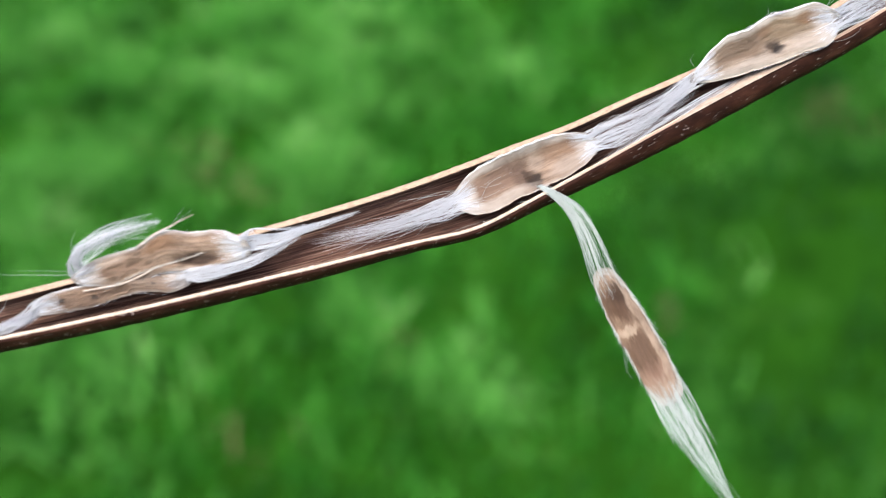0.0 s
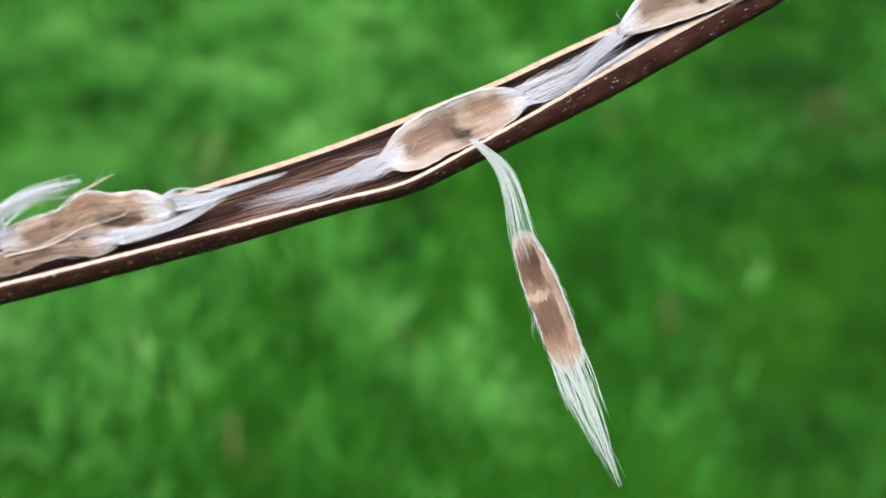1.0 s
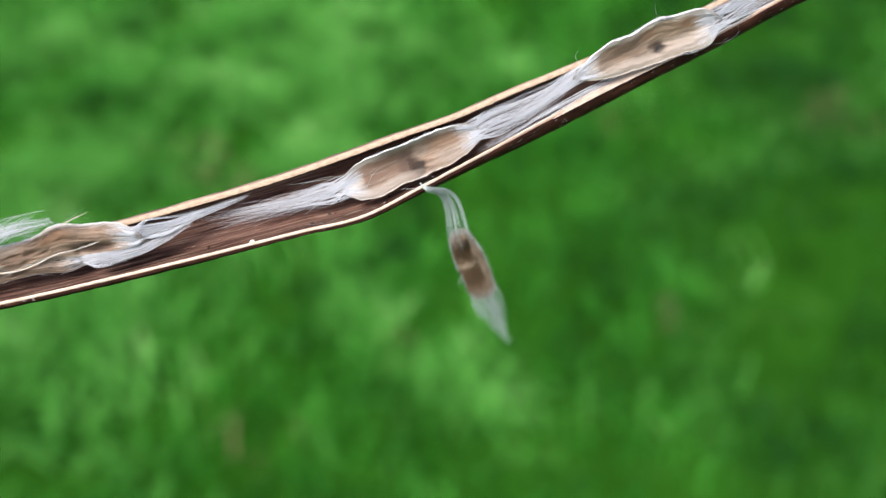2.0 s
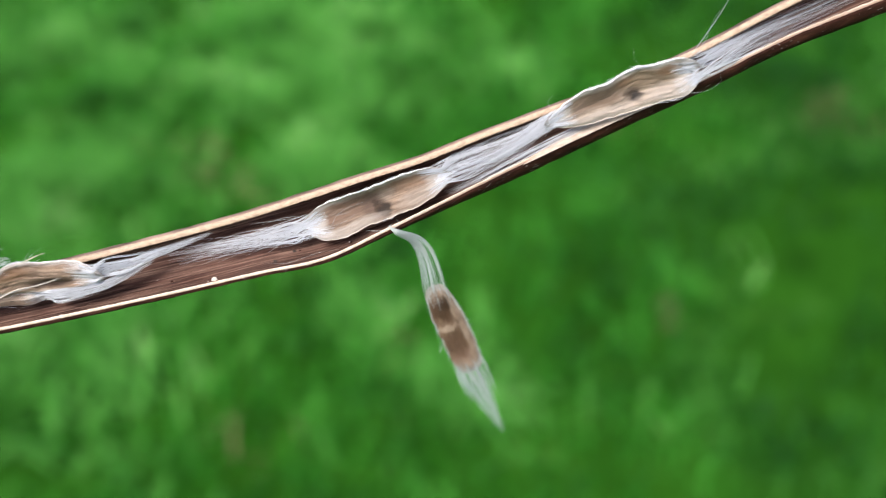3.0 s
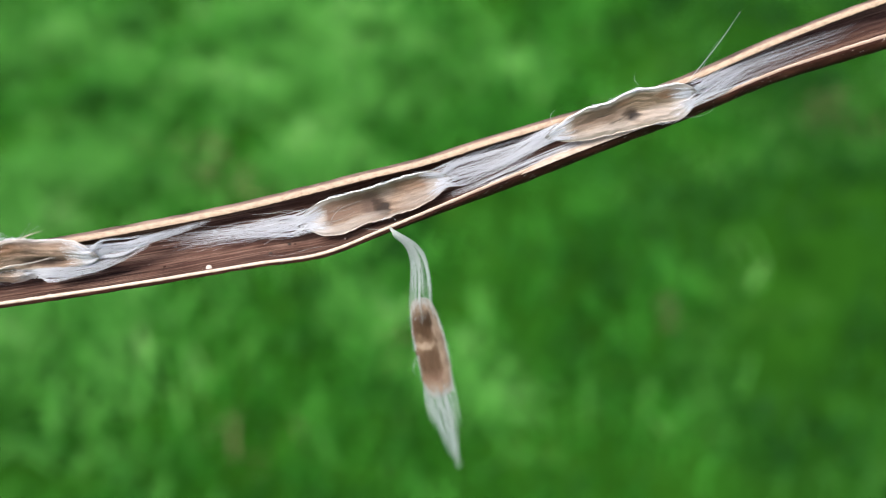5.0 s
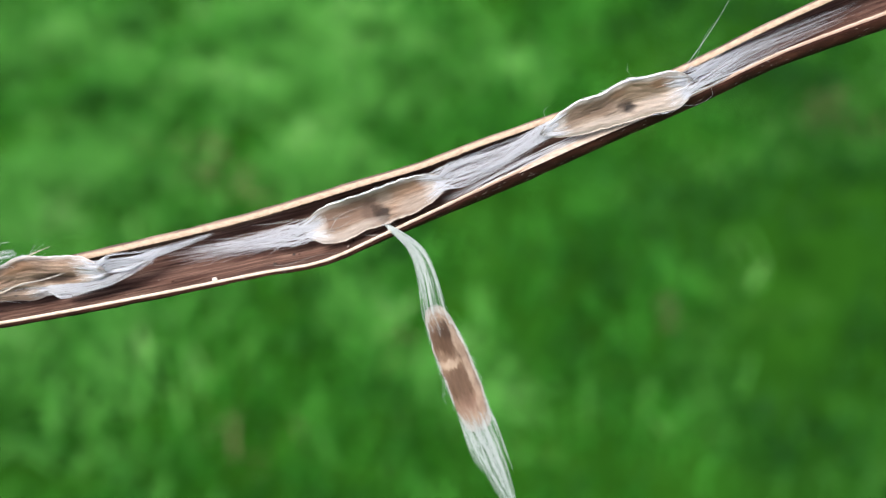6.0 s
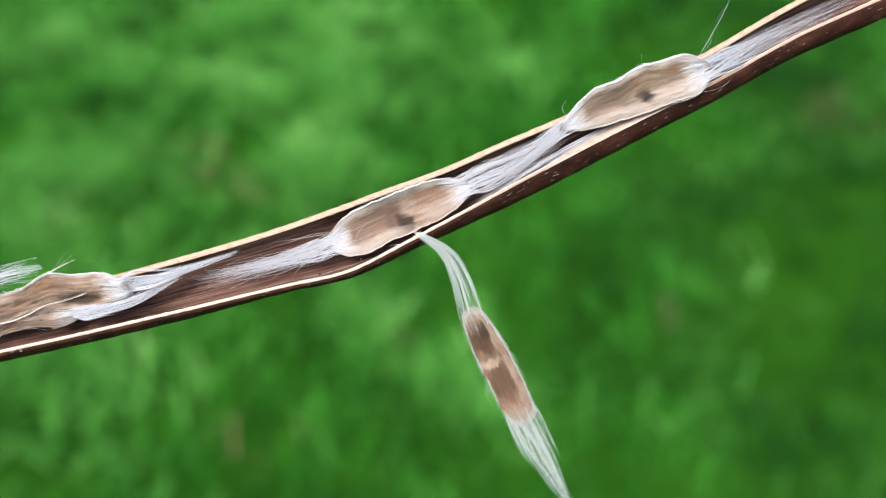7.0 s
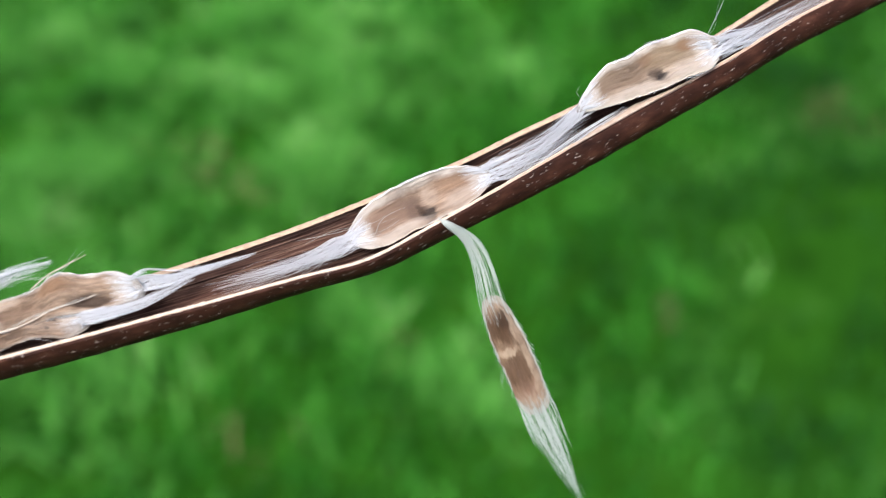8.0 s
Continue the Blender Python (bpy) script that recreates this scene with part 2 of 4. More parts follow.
SEED_MID = make_seed("seed_mid", [(0.32, 0.62, 0.26, 0.36, (0.19, 0.11, 0.075), 0.85), (0.77, 0.72, 0.2, 0.24, RUST, 0.6), (0.47, 0.45, 0.09, 0.4, (0.14, 0.085, 0.060), 0.8), (0.58, 0.66, 0.06, 0.26, PALE, 0.4), (0.53, 0.28, 0.065, 0.28, (0.03, 0.018, 0.012), 0.95), (0.5, 0.45, 0.03, 0.2, UMBER, 0.7),
                                  (0.06, 0.4, 0.14, 0.6, CHALK, 0.8), (0.78, 0.25, 0.2, 0.25, PALE, 0.75), (0.28, 0.15, 0.3, 0.17, CHALK, 0.85)], base=(0.45, 0.315, 0.23), seed=5.0)
# two broad upper spots: own brown, deepened with the curled edge's shade
SEED_TOP = make_seed("seed_top", [(0.36, 0.66, 0.32, 0.36, (0.17, 0.105, 0.066), 0.85), (0.68, 0.68, 0.2, 0.3, (0.21, 0.14, 0.08), 0.8), (0.83, 0.74, 0.12, 0.16, RUST, 0.85), (0.53, 0.78, 0.08, 0.12, RUST, 0.6), (0.56, 0.40, 0.06, 0.2, UMBER, 0.75), (0.58, 0.32, 0.05, 0.18, DARK, 1.0), (0.3, 0.14, 0.36, 0.22, CHALK, 0.8),
                                  (0.80, 0.22, 0.25, 0.28, CHALK, 0.85), (0.08, 0.6, 0.12, 0.5, CHALK, 0.8)], base=(0.50, 0.39, 0.30), seed=7.0)
SEED_LOOSE = make_seed("seed_loose", [(0.22, 0.5, 0.22, 0.5, BROWN, 0.7)], base=(0.46, 0.38, 0.31), edge=(0.5, 0.43, 0.37), haired=False, seed=9.0, fray=(0.2, 0.08))
KERNEL_LOOSE = make_seed("kernel_loose", [(0.2, 0.55, 0.22, 0.85, CHESTNUT, 0.95), (0.16, 0.6, 0.12, 0.35, (0.05, 0.024, 0.011), 0.75), (0.61, 0.42, 0.2, 0.7, CHESTNUT, 0.8), (0.44, 0.35, 0.06, 0.4, (0.48, 0.35, 0.25), 0.9), (0.88, 0.5, 0.2, 0.8, (0.23, 0.125, 0.085), 0.8)],
                         base=(0.38, 0.25, 0.165), edge=(0.44, 0.31, 0.22), seed=13.0, fray=(0.10, 0.16), warp=(0.2, 0.4), haired=False)
TURF = make_ground()
GRASS = make_grass("grass", [(0.25, (0.007, 0.060, 0.003)), (0.65, (0.025, 0.175, 0.008)), (1.0, (0.072, 0.32, 0.032))], 2.2)
# the lawn's greens again, darker: shade put into the blade colour
SHADED_GRASS = make_grass("shaded_grass", [(0.25, (0.005, 0.044, 0.003)), (0.65, (0.015, 0.108, 0.006)), (1.05, (0.05, 0.21, 0.02))], 2.2)
# paler, yellower greens for blades that stand in clumps
PALE_GRASS = make_grass("pale_grass", [(0.3, (0.036, 0.185, 0.013)), (0.8, (0.105, 0.345, 0.052)), (1.1, (0.20, 0.44, 0.11))], 1.6)
STRAW = make_grass("straw", [(0.3, (0.13, 0.12, 0.045)), (0.9, (0.33, 0.29, 0.14))])


# ---- helpers for meshes ----
def curve_of(points):
    """A smooth function through control points (x, value)."""
    xs, ys = np.array([p[0] for p in points], float), np.array([p[1] for p in points], float)
    slope = np.gradient(ys, xs)

    def value(x):
        x = np.clip(x, xs[0], xs[-1])
        k = np.clip(np.searchsorted(xs, x) - 1, 0, len(xs) - 2)
        h = xs[k + 1] - xs[k]
        t = (x - xs[k]) / h
        return ((2 * t**3 - 3 * t**2 + 1) * ys[k] + (t**3 - 2 * t**2 + t) * h * slope[k]
                + (3 * t**2 - 2 * t**3) * ys[k + 1] + (t**3 - t**2) * h * slope[k + 1])
    return value


def grid_mesh(name, rows, uv, closed=False):
    """A mesh from an array of points (nu, nv, 3) in millimetres, with UV (nu, nv, 2). closed: v runs round."""
    nu, nv, _ = rows.shape
    idx = np.arange(nu * nv).reshape(nu, nv)
    nxt = np.roll(idx, -1, axis=1) if closed else idx[:, 1:]
    cur = idx if closed else idx[:, :-1]
    faces = np.stack([cur[:-1], nxt[:-1], nxt[1:], cur[1:]], -1).reshape(-1, 4)
    me = bpy.data.meshes.new(name)
    me.from_pydata((rows.reshape(-1, 3) * MM).tolist(), [], faces.tolist())
    layer = me.uv_layers.new(name="UVMap")
    flat = uv.reshape(-1, 2)[faces.reshape(-1)]
    layer.data.foreach_set("uv", flat.astype(np.float32).reshape(-1))
    me.polygons.foreach_set("use_smooth", np.ones(len(faces), bool))
    me.update()
    return me


def part(name, me, mat, parent, label=""):
    ob = new(name, me)
    if mat:
        me.materials.append(mat)
    ob.parent = parent
    return tagged(ob, label) if label else ob


def thing(name, origin, label, category, group=""):
    ob = new(name)
    ob.empty_display_size = 0.002
    ob["at"] = [float(x) * MM for x in origin]
    return tagged(ob, label, category, group)


def strand_mesh(name, paths, radius, origin, taper=0.3):
    """Thin three-sided hairs of uneven thickness along paths (each an array of points in millimetres)."""
    verts, faces, base = [], [], 0
    for path in paths:
        path = np.asarray(path, float) - origin
        n = len(path)
        tan = np.gradient(path, axis=0)
        tan /= np.linalg.norm(tan, axis=1)[:, None] + 1e-9
        side = np.cross(tan, (0.21, 0.37, 0.9))
        side /= np.linalg.norm(side, axis=1)[:, None] + 1e-9
        other = np.cross(tan, side)
        thick = radius * (0.45 + 1.1 * rng.random() ** 2.5)
        f = np.linspace(0, 1, n)
        r = (thick * (1 - (1 - taper) * f ** 2) * np.minimum(1, 0.2 + 3.5 * f))[:, None]
        for k in range(3):
            a = 2 * math.pi * k / 3
            verts.append(path + r * (math.cos(a) * side + math.sin(a) * other))
        ring = base + np.arange(3 * n).reshape(3, n)
        for k in range(3):
            p, q = ring[k], ring[(k + 1) % 3]
            faces.append(np.stack([p[:-1], q[:-1], q[1:], p[1:]], -1))
        base += 3 * n
    me = bpy.data.meshes.new(name)
    me.from_pydata((np.concatenate(verts) * MM).tolist(), [], np.concatenate(faces).tolist())
    me.polygons.foreach_set("use_smooth", np.ones(len(me.polygons), bool))
    return me


def bezier(points, n=12):
    """A smooth path through a few points."""
    p = np.asarray(points, float)
    k = np.linspace(0, len(p) - 1, n)
    cols = [curve_of(list(zip(range(len(p)), p[:, i]))) for i in range(3)]
    return np.stack([c(k) for c in cols], -1)


rng = np.random.default_rng(4)


def tuft(guides, count, spread, wave, n=14, locks=9):
    """Hairs in locks that run between guide paths (each a list of control points), spread about them and slightly waved."""
    g = [bezier(x, n) for x in guides]
    t = np.linspace(0, 1, n)[:, None]
    stems = []
    for _ in range(locks):
        stems.append((rng.dirichlet(np.full(len(g), 0.5)), rng.normal(0, 1, 3) * spread, rng.normal(0, 1, 3) * wave, rng.random() * 6, 2.5 + 3 * rng.random()))
    out = []
    for _ in range(count):
        w, off, turn, phase, pace = stems[rng.integers(locks)]
        loose = rng.random() < 0.16
        if loose:
            w = rng.dirichlet(np.full(len(g), 0.5))
        w = np.abs(w + rng.normal(0, 0.035, len(g)))
        w2 = np.abs(w + rng.normal(0, 0.5 if loose else 0.07, len(g)))
        w, w2 = w / w.sum(), w2 / w2.sum()
        path = sum((a * (1 - t) + c * t) * b for a, c, b in zip(w, w2, g))
        length = 1 - 0.5 * rng.random() ** 2
        path = bezier(path[: max(3, int(n * length + 0.5))], n)
        own, curl = rng.normal(0, 1, 3) * spread * (1.3 if loose else 0.22), rng.normal(0, 1, 3) * wave * (1.2 if loose else 0.16)
        skip = rng.random() * 0.22
        path = bezier(path[int(skip * n):], n)
        out.append(path + (off + own) * (0.3 + 0.9 * t) + turn * np.sin(phase + t * pace) * (0.3 + t)
                   + curl * np.sin(rng.random() * 6 + t * (3 + 5 * rng.random())) * (0.3 + t))
    return out


# ---- the pod's form: x along it, with its centre line, width and depth in millimetres ----
CENTRE = curve_of([(-120, -18.0), (-75, -13.75), (-53, -10.15), (-42, -7.75), (-26, -3.85), (-15.2, -0.95), (-9.9, 0.58), (-4.5, 2.93), (0.86, 5.3),
                   (6.2, 7.93), (11.6, 10.5), (25, 16.85), (33, 21.35), (38.4, 24.0), (60, 33.4), (105, 52)])
SLOPE = lambda x: (CENTRE(x + 0.4) - CENTRE(x - 0.4)) / 0.8
WIDTH = curve_of([(-120, 0.7), (-100, 2.6), (-75, 4.2), (-53, 4.5), (-42, 5.0), (-26, 5.6), (-15.2, 6.2), (-9.9, 6.8), (-4.5, 6.15), (0.86, 5.3),
                  (6.2, 4.8), (11.6, 4.25), (19, 3.6), (25, 3.5), (33, 3.65), (38.4, 4.0), (60, 4.4), (90, 2.6), (105, 0.7)])
DEEP = curve_of([(-120, 0.2), (-90, 2.6), (-60, 3.6), (-35, 3.8), (-10, 3.9), (6, 4.5), (40, 4.5), (85, 2.8), (105, 0.2)])
BOW = curve_of([(-120, 1.6), (-60, 0.7), (-38, 0.45), (-12, -0.25), (10, -0.3), (33, 0.05), (105, 0.6)])
TILT = radians(-9)
# how far the walls curl round, in degrees from the middle: the upper one, and the lower one, which flares open
CURL_UP, CURL_LOW = 112, curve_of([(-120, 120), (-45, 120), (-25, 115), (-12, 104), (-4, 116), (6, 135), (30, 141), (105, 125)])


def frame_at(x):
    """Centre, across and outward directions of the pod at x."""
    a = math.atan(SLOPE(x))
    n2 = np.array([-math.sin(a), math.cos(a), 0])
    z = np.array([0, 0, 1.0])
    across = math.cos(TILT) * n2 + math.sin(TILT) * z
    out = math.cos(TILT) * z - math.sin(TILT) * n2
    return np.array([x, CENTRE(x), BOW(x)]), across, out


def place(x, across, out):
    c, n, b = frame_at(x)
    return c + n * across + b * out


RISE = curve_of([(-120, 1.0), (-60, 1.2), (-35, 1.15), (-20, 0.8), (-8, 0.3), (2, 0.0), (105, 0.0)])
X_ENDS = (-119.5, 104.5)


def section(x, v, grow):
    """A point of the wall at x; v -1..1 from the lower rim to the upper one; grow: millimetres outside the wall's middle."""
    top = radians(CURL_UP if v > 0 else CURL_LOW(x))
    half, deep = max(0.1, WIDTH(x) / 2 - 0.32) / math.sin(top) + grow, DEEP(x) + grow
    a = v * top
    rise = RISE(x) * max(0.0, -v) ** 1.6
    return place(x, half * math.sin(a) - 0.12 * rise, rise - deep * (math.cos(a) - math.cos(top)) / (1 - math.cos(top)))


def build_pod():
    pod = thing("seed_pod", (0, 0, 0), "split brown seed pod half lined dark with cream torn rims", "seed pod")
    xs = np.concatenate([np.linspace(X_ENDS[0], -48, 60)[:-1], np.linspace(-48, 46, 340), np.linspace(46, X_ENDS[1], 50)[1:]])
    wall = 0.44

    def sheet(vs, grow, ridge):
        ends = (min(vs), max(vs))
        rows = np.array([[section(x, v, (grow if grow < 0 or v not in ends else -0.06) + ridge * noise.noise((x * 0.10, v * 9.0, 3.0)) + 0.05 * noise.noise((x * 0.7, v * 3, 8))) for v in vs] for x in xs])
        uv = np.array([[(x, v * 2.4 if grow > 0 else v * WIDTH(x) * 0.75) for v in vs] for x in xs])
        return rows, uv
    part("inner_lining", grid_mesh("inner_lining", *sheet(np.linspace(-0.99, 0.99, 49), -wall / 2, 0.12)), LINING, pod, "dark brown lengthwise-streaked inner lining")
    part("husk", grid_mesh("husk", *sheet([1.0, 0.995, *np.linspace(0.985, -0.985, 43), -0.995, -1.0], wall / 2, 0.04)), HUSK, pod, "reddish brown outer skin with pale specks")
    for side, mat, words in ((1, RIM_TAN, "tan torn upper rim"), (-1, RIM_CREAM, "cream torn lower rim")):
        rows, uv = [], []
        for x in xs:
            mid, near = section(x, side, 0.0), section(x, 0.94 * side, 0.0)
            outer = section(x, side, 0.1) - mid
            along = (mid - near) / (np.linalg.norm(mid - near) + 1e-9)
            outer /= np.linalg.norm(outer) + 1e-9
            rough = 0.07 * noise.noise((x * 1.3, side, 5)) + 0.05 * noise.noise((x * 4.0, side, 9))
            thick = (wall / 2 + 0.06 if side > 0 else wall / 2) + rough * 0.6
            if side < 0:
                thick *= 0.68 - 0.10 / (1 + math.exp(-(x + 2) / 4))
                mid = mid - outer * 0.20
            ring = []
            for k in range(12):
                a = 2 * math.pi * k / 12
                reach = (0.10 + rough) if math.sin(a) > 0 else (0.3 if side > 0 else 1.0)
                ring.append(mid + outer * math.cos(a) * thick + along * math.sin(a) * reach)
            rows.append(ring)
            uv.append([(x, k * 0.15) for k in range(12)])
        part("rim", grid_mesh("rim", np.array(rows), np.array(uv), closed=True), mat, pod, words)
    flap = []
    for i in range(60):
        u = i / 59
        x = 8.6 + 13.0 * u
        tall = 1.0 * math.sin(math.pi * u) ** 0.7 * (1 + 0.15 * noise.noise((x, 1, 2)))
        foot = -WIDTH(x) / 2 + 0.3
        flap.append([place(x, foot + tall * k / 9, 0.05 - 0.5 * (k / 9) ** 2 + 0.06 * noise.noise((x * 0.9, k * 0.4, 7))) for k in range(10)])
    part("torn_membrane", grid_mesh("torn_membrane", np.array(flap), np.array([[(9 + 0.2 * i, k * 0.15) for k in range(10)] for i in range(60)])), FLAP, pod, "pale torn membrane along the lower rim")

    fibres = []
    for _ in range(210):
        x, v = rng.uniform(-58, 46), rng.uniform(-0.93, 0.85)
        reach = rng.uniform(4, 16)
        drift, wave = rng.normal(0, 0.02), rng.uniform(0, 6)
        fibres.append(np.array([section(x + reach * f, min(0.96, max(-0.96, v + drift * f + 0.006 * math.sin(wave + 5 * f))), -wall / 2 - 0.06) for f in np.linspace(0, 1, 12)]))
    tagged(part("lining_fibre", strand_mesh("lining_fibre", fibres, 0.045, np.zeros(3)), FIBRE, pod, "brown fibres along the lining"), kind="stuff")

    def crumb(x, v, size):
        c, (_, n, b) = section(x, v, -wall / 2 - 0.02), frame_at(x)
        rows = [[c + size * (math.sin(a) * (math.cos(k) * n + math.sin(k) * (place(x + 1, 0, 0) - place(x, 0, 0))) + 0.6 * math.cos(a) * (section(x, v, -1) - section(x, v, 0)))
                 * (1 + 0.2 * noise.noise((a * 2, k, x))) for k in np.linspace(0, 2 * math.pi, 9)[:-1]] for a in np.linspace(0.02, math.pi - 0.02, 6)]
        return np.array(rows)
    for x, v, size in ((-12.6, -0.42, 0.20), (-14.4, -0.60, 0.22), (-12.2, -0.22, 0.10), (-6.6, -0.3, 0.08), (1.0, -0.55, 0.2)):
        part("frass_crumb", grid_mesh("frass_crumb", crumb(x, v, size), np.zeros((6, 8, 2)), closed=True), FRASS, pod, "dark frass crumb on the lining")
    part("scale_insect", grid_mesh("scale_insect", crumb(-20.1, -0.72, 0.31), np.zeros((6, 8, 2)), closed=True), CRUMB, pod, "small white scale on the lining")
    for k in range(26):
        x = rng.normal(-35, 1.6) if k < 16 else rng.uniform(-26, -5)
        v = -0.74 + 0.02 * (x + 35) * 0.3 + rng.normal(0, 0.03) if k < 16 else rng.uniform(-0.75, -0.3)
        me = grid_mesh("crumb", crumb(x, v, rng.uniform(0.05, 0.10) if k < 20 else rng.uniform(0.08, 0.16)), np.zeros((6, 8, 2)), closed=True)
        part("crumb", me, CRUMB if k < 20 else HUSK, pod)
    return pod


def seed_body(name, parent, origin, mat, x0, x1, top, bottom, lift, bulge, fold=0.15, n=(104, 52), key=0.0, label="", crumple=1.0):
    """A papery winged seed lying in the pod from x0 to x1: its upper and lower edges (mm across) at u 0..1 and its height lift(u, v)."""
    def surface(u, v, raised=0.0, front=True):
        round_end = max(0.0, 1 - abs(2 * u - 1) ** 7) ** 0.45
        high, low = top(u), bottom(u)
        ragged = 1 + 0.06 * noise.noise((u * 9, v, key)) + 0.05 * noise.noise((u * 23, v, key + 4))
        across = (high + low) / 2 + v * ((high - low) / 2 + 0.2) * round_end * ragged
        crease = fold * (noise.noise((u * 4.5, v * 1.6, key + 2)) + 0.4 * crumple * (1 - 2 * abs(noise.noise((u * 6 * crumple - v * 0.8, v * 4 + u * 2, key + 6)))) + 0.12 * noise.noise((u * 15, v * 13, key + 8)) + 0.16 * noise.noise((u * 5, v * 17 + u * 3, key + 9)))
        body = bulge * (1 - v ** 4) * round_end
        out = lift(u, v) + crease * (1 - 0.5 * v * v) + (body if front else -0.4 * body - 0.04) + raised
        return place(x0 - 0.7 + (x1 - x0 + 1.4) * u, across, out)
    rows, uv = [], []
    for i in range(n[0]):
        u = i / (n[0] - 1)
        row, row_uv = [], []
        for j in range(2 * n[1]):
            front = j < n[1]
            v = (-1 + 2 * j / (n[1] - 1)) if front else (1 - 2 * (j - n[1]) / (n[1] - 1))
            v = math.sin(v * math.pi / 2)
            row.append(surface(u, v, 0.0, front) - origin)
            row_uv.append((u, (v + 1) / 2))
        rows.append(row)
        uv.append(row_uv)
    return surface, part(name, grid_mesh(name, np.array(rows), np.array(uv), closed=True), mat, parent, label)


def wing_edge(wing, origin, surface, side, u0, u1, thick, mat, label):
    """The thickened, slightly rolled edge of a papery wing between u0 and u1; side 1 is the upper edge, -1 the lower one."""
    rows, uv = [], []
    for i in range(90):
        f = i / 89
        u = u0 + (u1 - u0) * f
        c = surface(u, side * (0.985 + 0.02 * noise.noise((u * 17, side, 2.0))), 0.03 * noise.noise((u * 25, side, 7.0))) - origin
        _, n2, b2 = frame_at(c[0] + origin[0])
        w = thick * (math.sin(math.pi * f) ** 0.4 + 0.02) * (1 + 0.3 * noise.noise((u * 19, side, 4.0)) + 0.2 * noise.noise((u * 47, side, 6.0)))
        rows.append([c + w * math.cos(a) * n2 + w * math.sin(a) * b2 for a in np.linspace(0, 2 * math.pi, 8)[:-1]])
        uv.append([(20 * u, k * 0.1) for k in range(7)])
    return part("wing_edge", grid_mesh("wing_edge", np.array(rows), np.array(uv), closed=True), mat, wing, label)


def kernel(parent, origin, surface, u0, v0, du, dv, proud, mat, label):
    """A rounded core of a seed, pressed up through its papery skin round (u0, v0)."""
    rows, uv = [], []
    for i in range(10):
        f = i / 9
        row, row_uv = [], []
        for k in range(28):
            a = 2 * math.pi * k / 28
            wob = 1 + 0.10 * noise.noise((math.cos(a) * 1.5, math.sin(a) * 1.5, u0 * 9))
            x, y = f * wob * math.cos(a), f * wob * math.sin(a)
            row.append(surface(u0 + du * x, v0 + dv * y, proud * (1 - f ** 3) - 0.03 * f ** 6) - origin)
            row_uv.append((u0 + du * x, (v0 + dv * y + 1) / 2))
        rows.append(row)
        uv.append(row_uv)
    return part("kernel", grid_mesh("kernel", np.array(rows), np.array(uv), closed=True), mat, parent, label)


def fringe(parent, origin, x0, x1, top, bottom, lift, count, reach, label="fine white fuzz along the seed's edge"):
    """Short fuzz along a seed's edges, lying mostly along them."""
    paths = []
    for _ in range(count):
        u = rng.uniform(0.02, 0.98)
        side = 1 if rng.random() < 0.85 else -1
        edge = top if side > 0 else bottom
        length, flare = rng.uniform(0.03, 0.10) * rng.choice((-1, 1)), abs(rng.normal(0, reach))
        pts = []
        for k in range(5):
            f = k / 4
            w = min(1, max(0, u + length * f))
            pts.append(place(x0 + (x1 - x0) * w, edge(w) + side * (0.16 + flare * f * f) + rng.normal(0, 0.06), lift(w, side) + 0.05 + rng.normal(0, 0.1) * f))
        paths.append(bezier(pts, 6))
    return tagged(part("fuzz", strand_mesh("fuzz", paths, 0.017, origin), HAIR, parent, label), kind="stuff")


def end_hairs(parent, origin, skin, end, upper, lower, locks=26, each=9, radius=0.019, wave=0.10, mat=None):
    """Locks of hair that grow out of a seed's skin near its end (u 0 or 1) and run on between an upper and a lower guide."""
    high, down = np.array([place(*q) for q in upper]), np.array([place(*q) for q in lower])
    inward = 1 if end == 0 else -1
    paths = []
    for _ in range(locks):
        v0 = rng.uniform(-0.92, 0.92)
        w = min(1.05, max(-0.05, (v0 + 1) / 2 + rng.normal(0, 0.16)))
        w2 = min(1.1, max(-0.1, w + rng.normal(0, 0.25)))
        mixed = np.linspace(w, w2, len(high))[:, None]
        line = down * (1 - mixed) + high * mixed + rng.normal(0, 0.06, 3)
        long, bend, phase = 0.32 + 0.68 * rng.random() ** 1.7, rng.normal(0, 1, 3) * wave, rng.uniform(0, 6)
        for k in range(int(each * 1.15)):
            v = min(0.97, max(-0.97, v0 + rng.normal(0, 0.05)))
            start = [skin(end + inward * (0.06 + 0.15 * rng.random() ** 1.6), v, 0.03), skin(end + inward * 0.05, v * 0.97, 0.05)]
            path = bezier([*start, *(line + rng.normal(0, 0.04, 3))], 26)
            path = bezier(path[: int(26 * long * rng.uniform(0.8, 1.0))], 18)
            f = np.linspace(0, 1, 18)[:, None]
            paths.append(path + bend * np.sin(phase + 5 * f) * f + rng.normal(0, 0.05, 3) * f * f)
    return tagged(part("hair_tuft", strand_mesh("hair_tuft", paths, radius, origin), mat or HAIR, parent, "silky white hairs grown from the seed's end"), kind="stuff")


def stray(parent, origin, lines, radius=0.025, mat=None):
    """Single long hairs through a few points each."""
    paths = [bezier([place(*p) for p in line], 14) for line in lines]
    return tagged(part("stray_hair", strand_mesh("stray_hair", paths, radius, origin), mat or WISP, parent, "single stray hairs"), kind="stuff")


def hairs(parent, origin, guides, count, spread, wave, radius=0.028, mat=None, n=14, locks=12, label="silky white hair tuft"):
    paths = tuft([[place(*p) for p in g] for g in guides], int(count * 1.1), spread, wave, n, int(locks * 1.5))
    return tagged(part("hair_tuft", strand_mesh("hair_tuft", paths, radius * 0.66, origin), mat or HAIR, parent, label), kind="stuff")


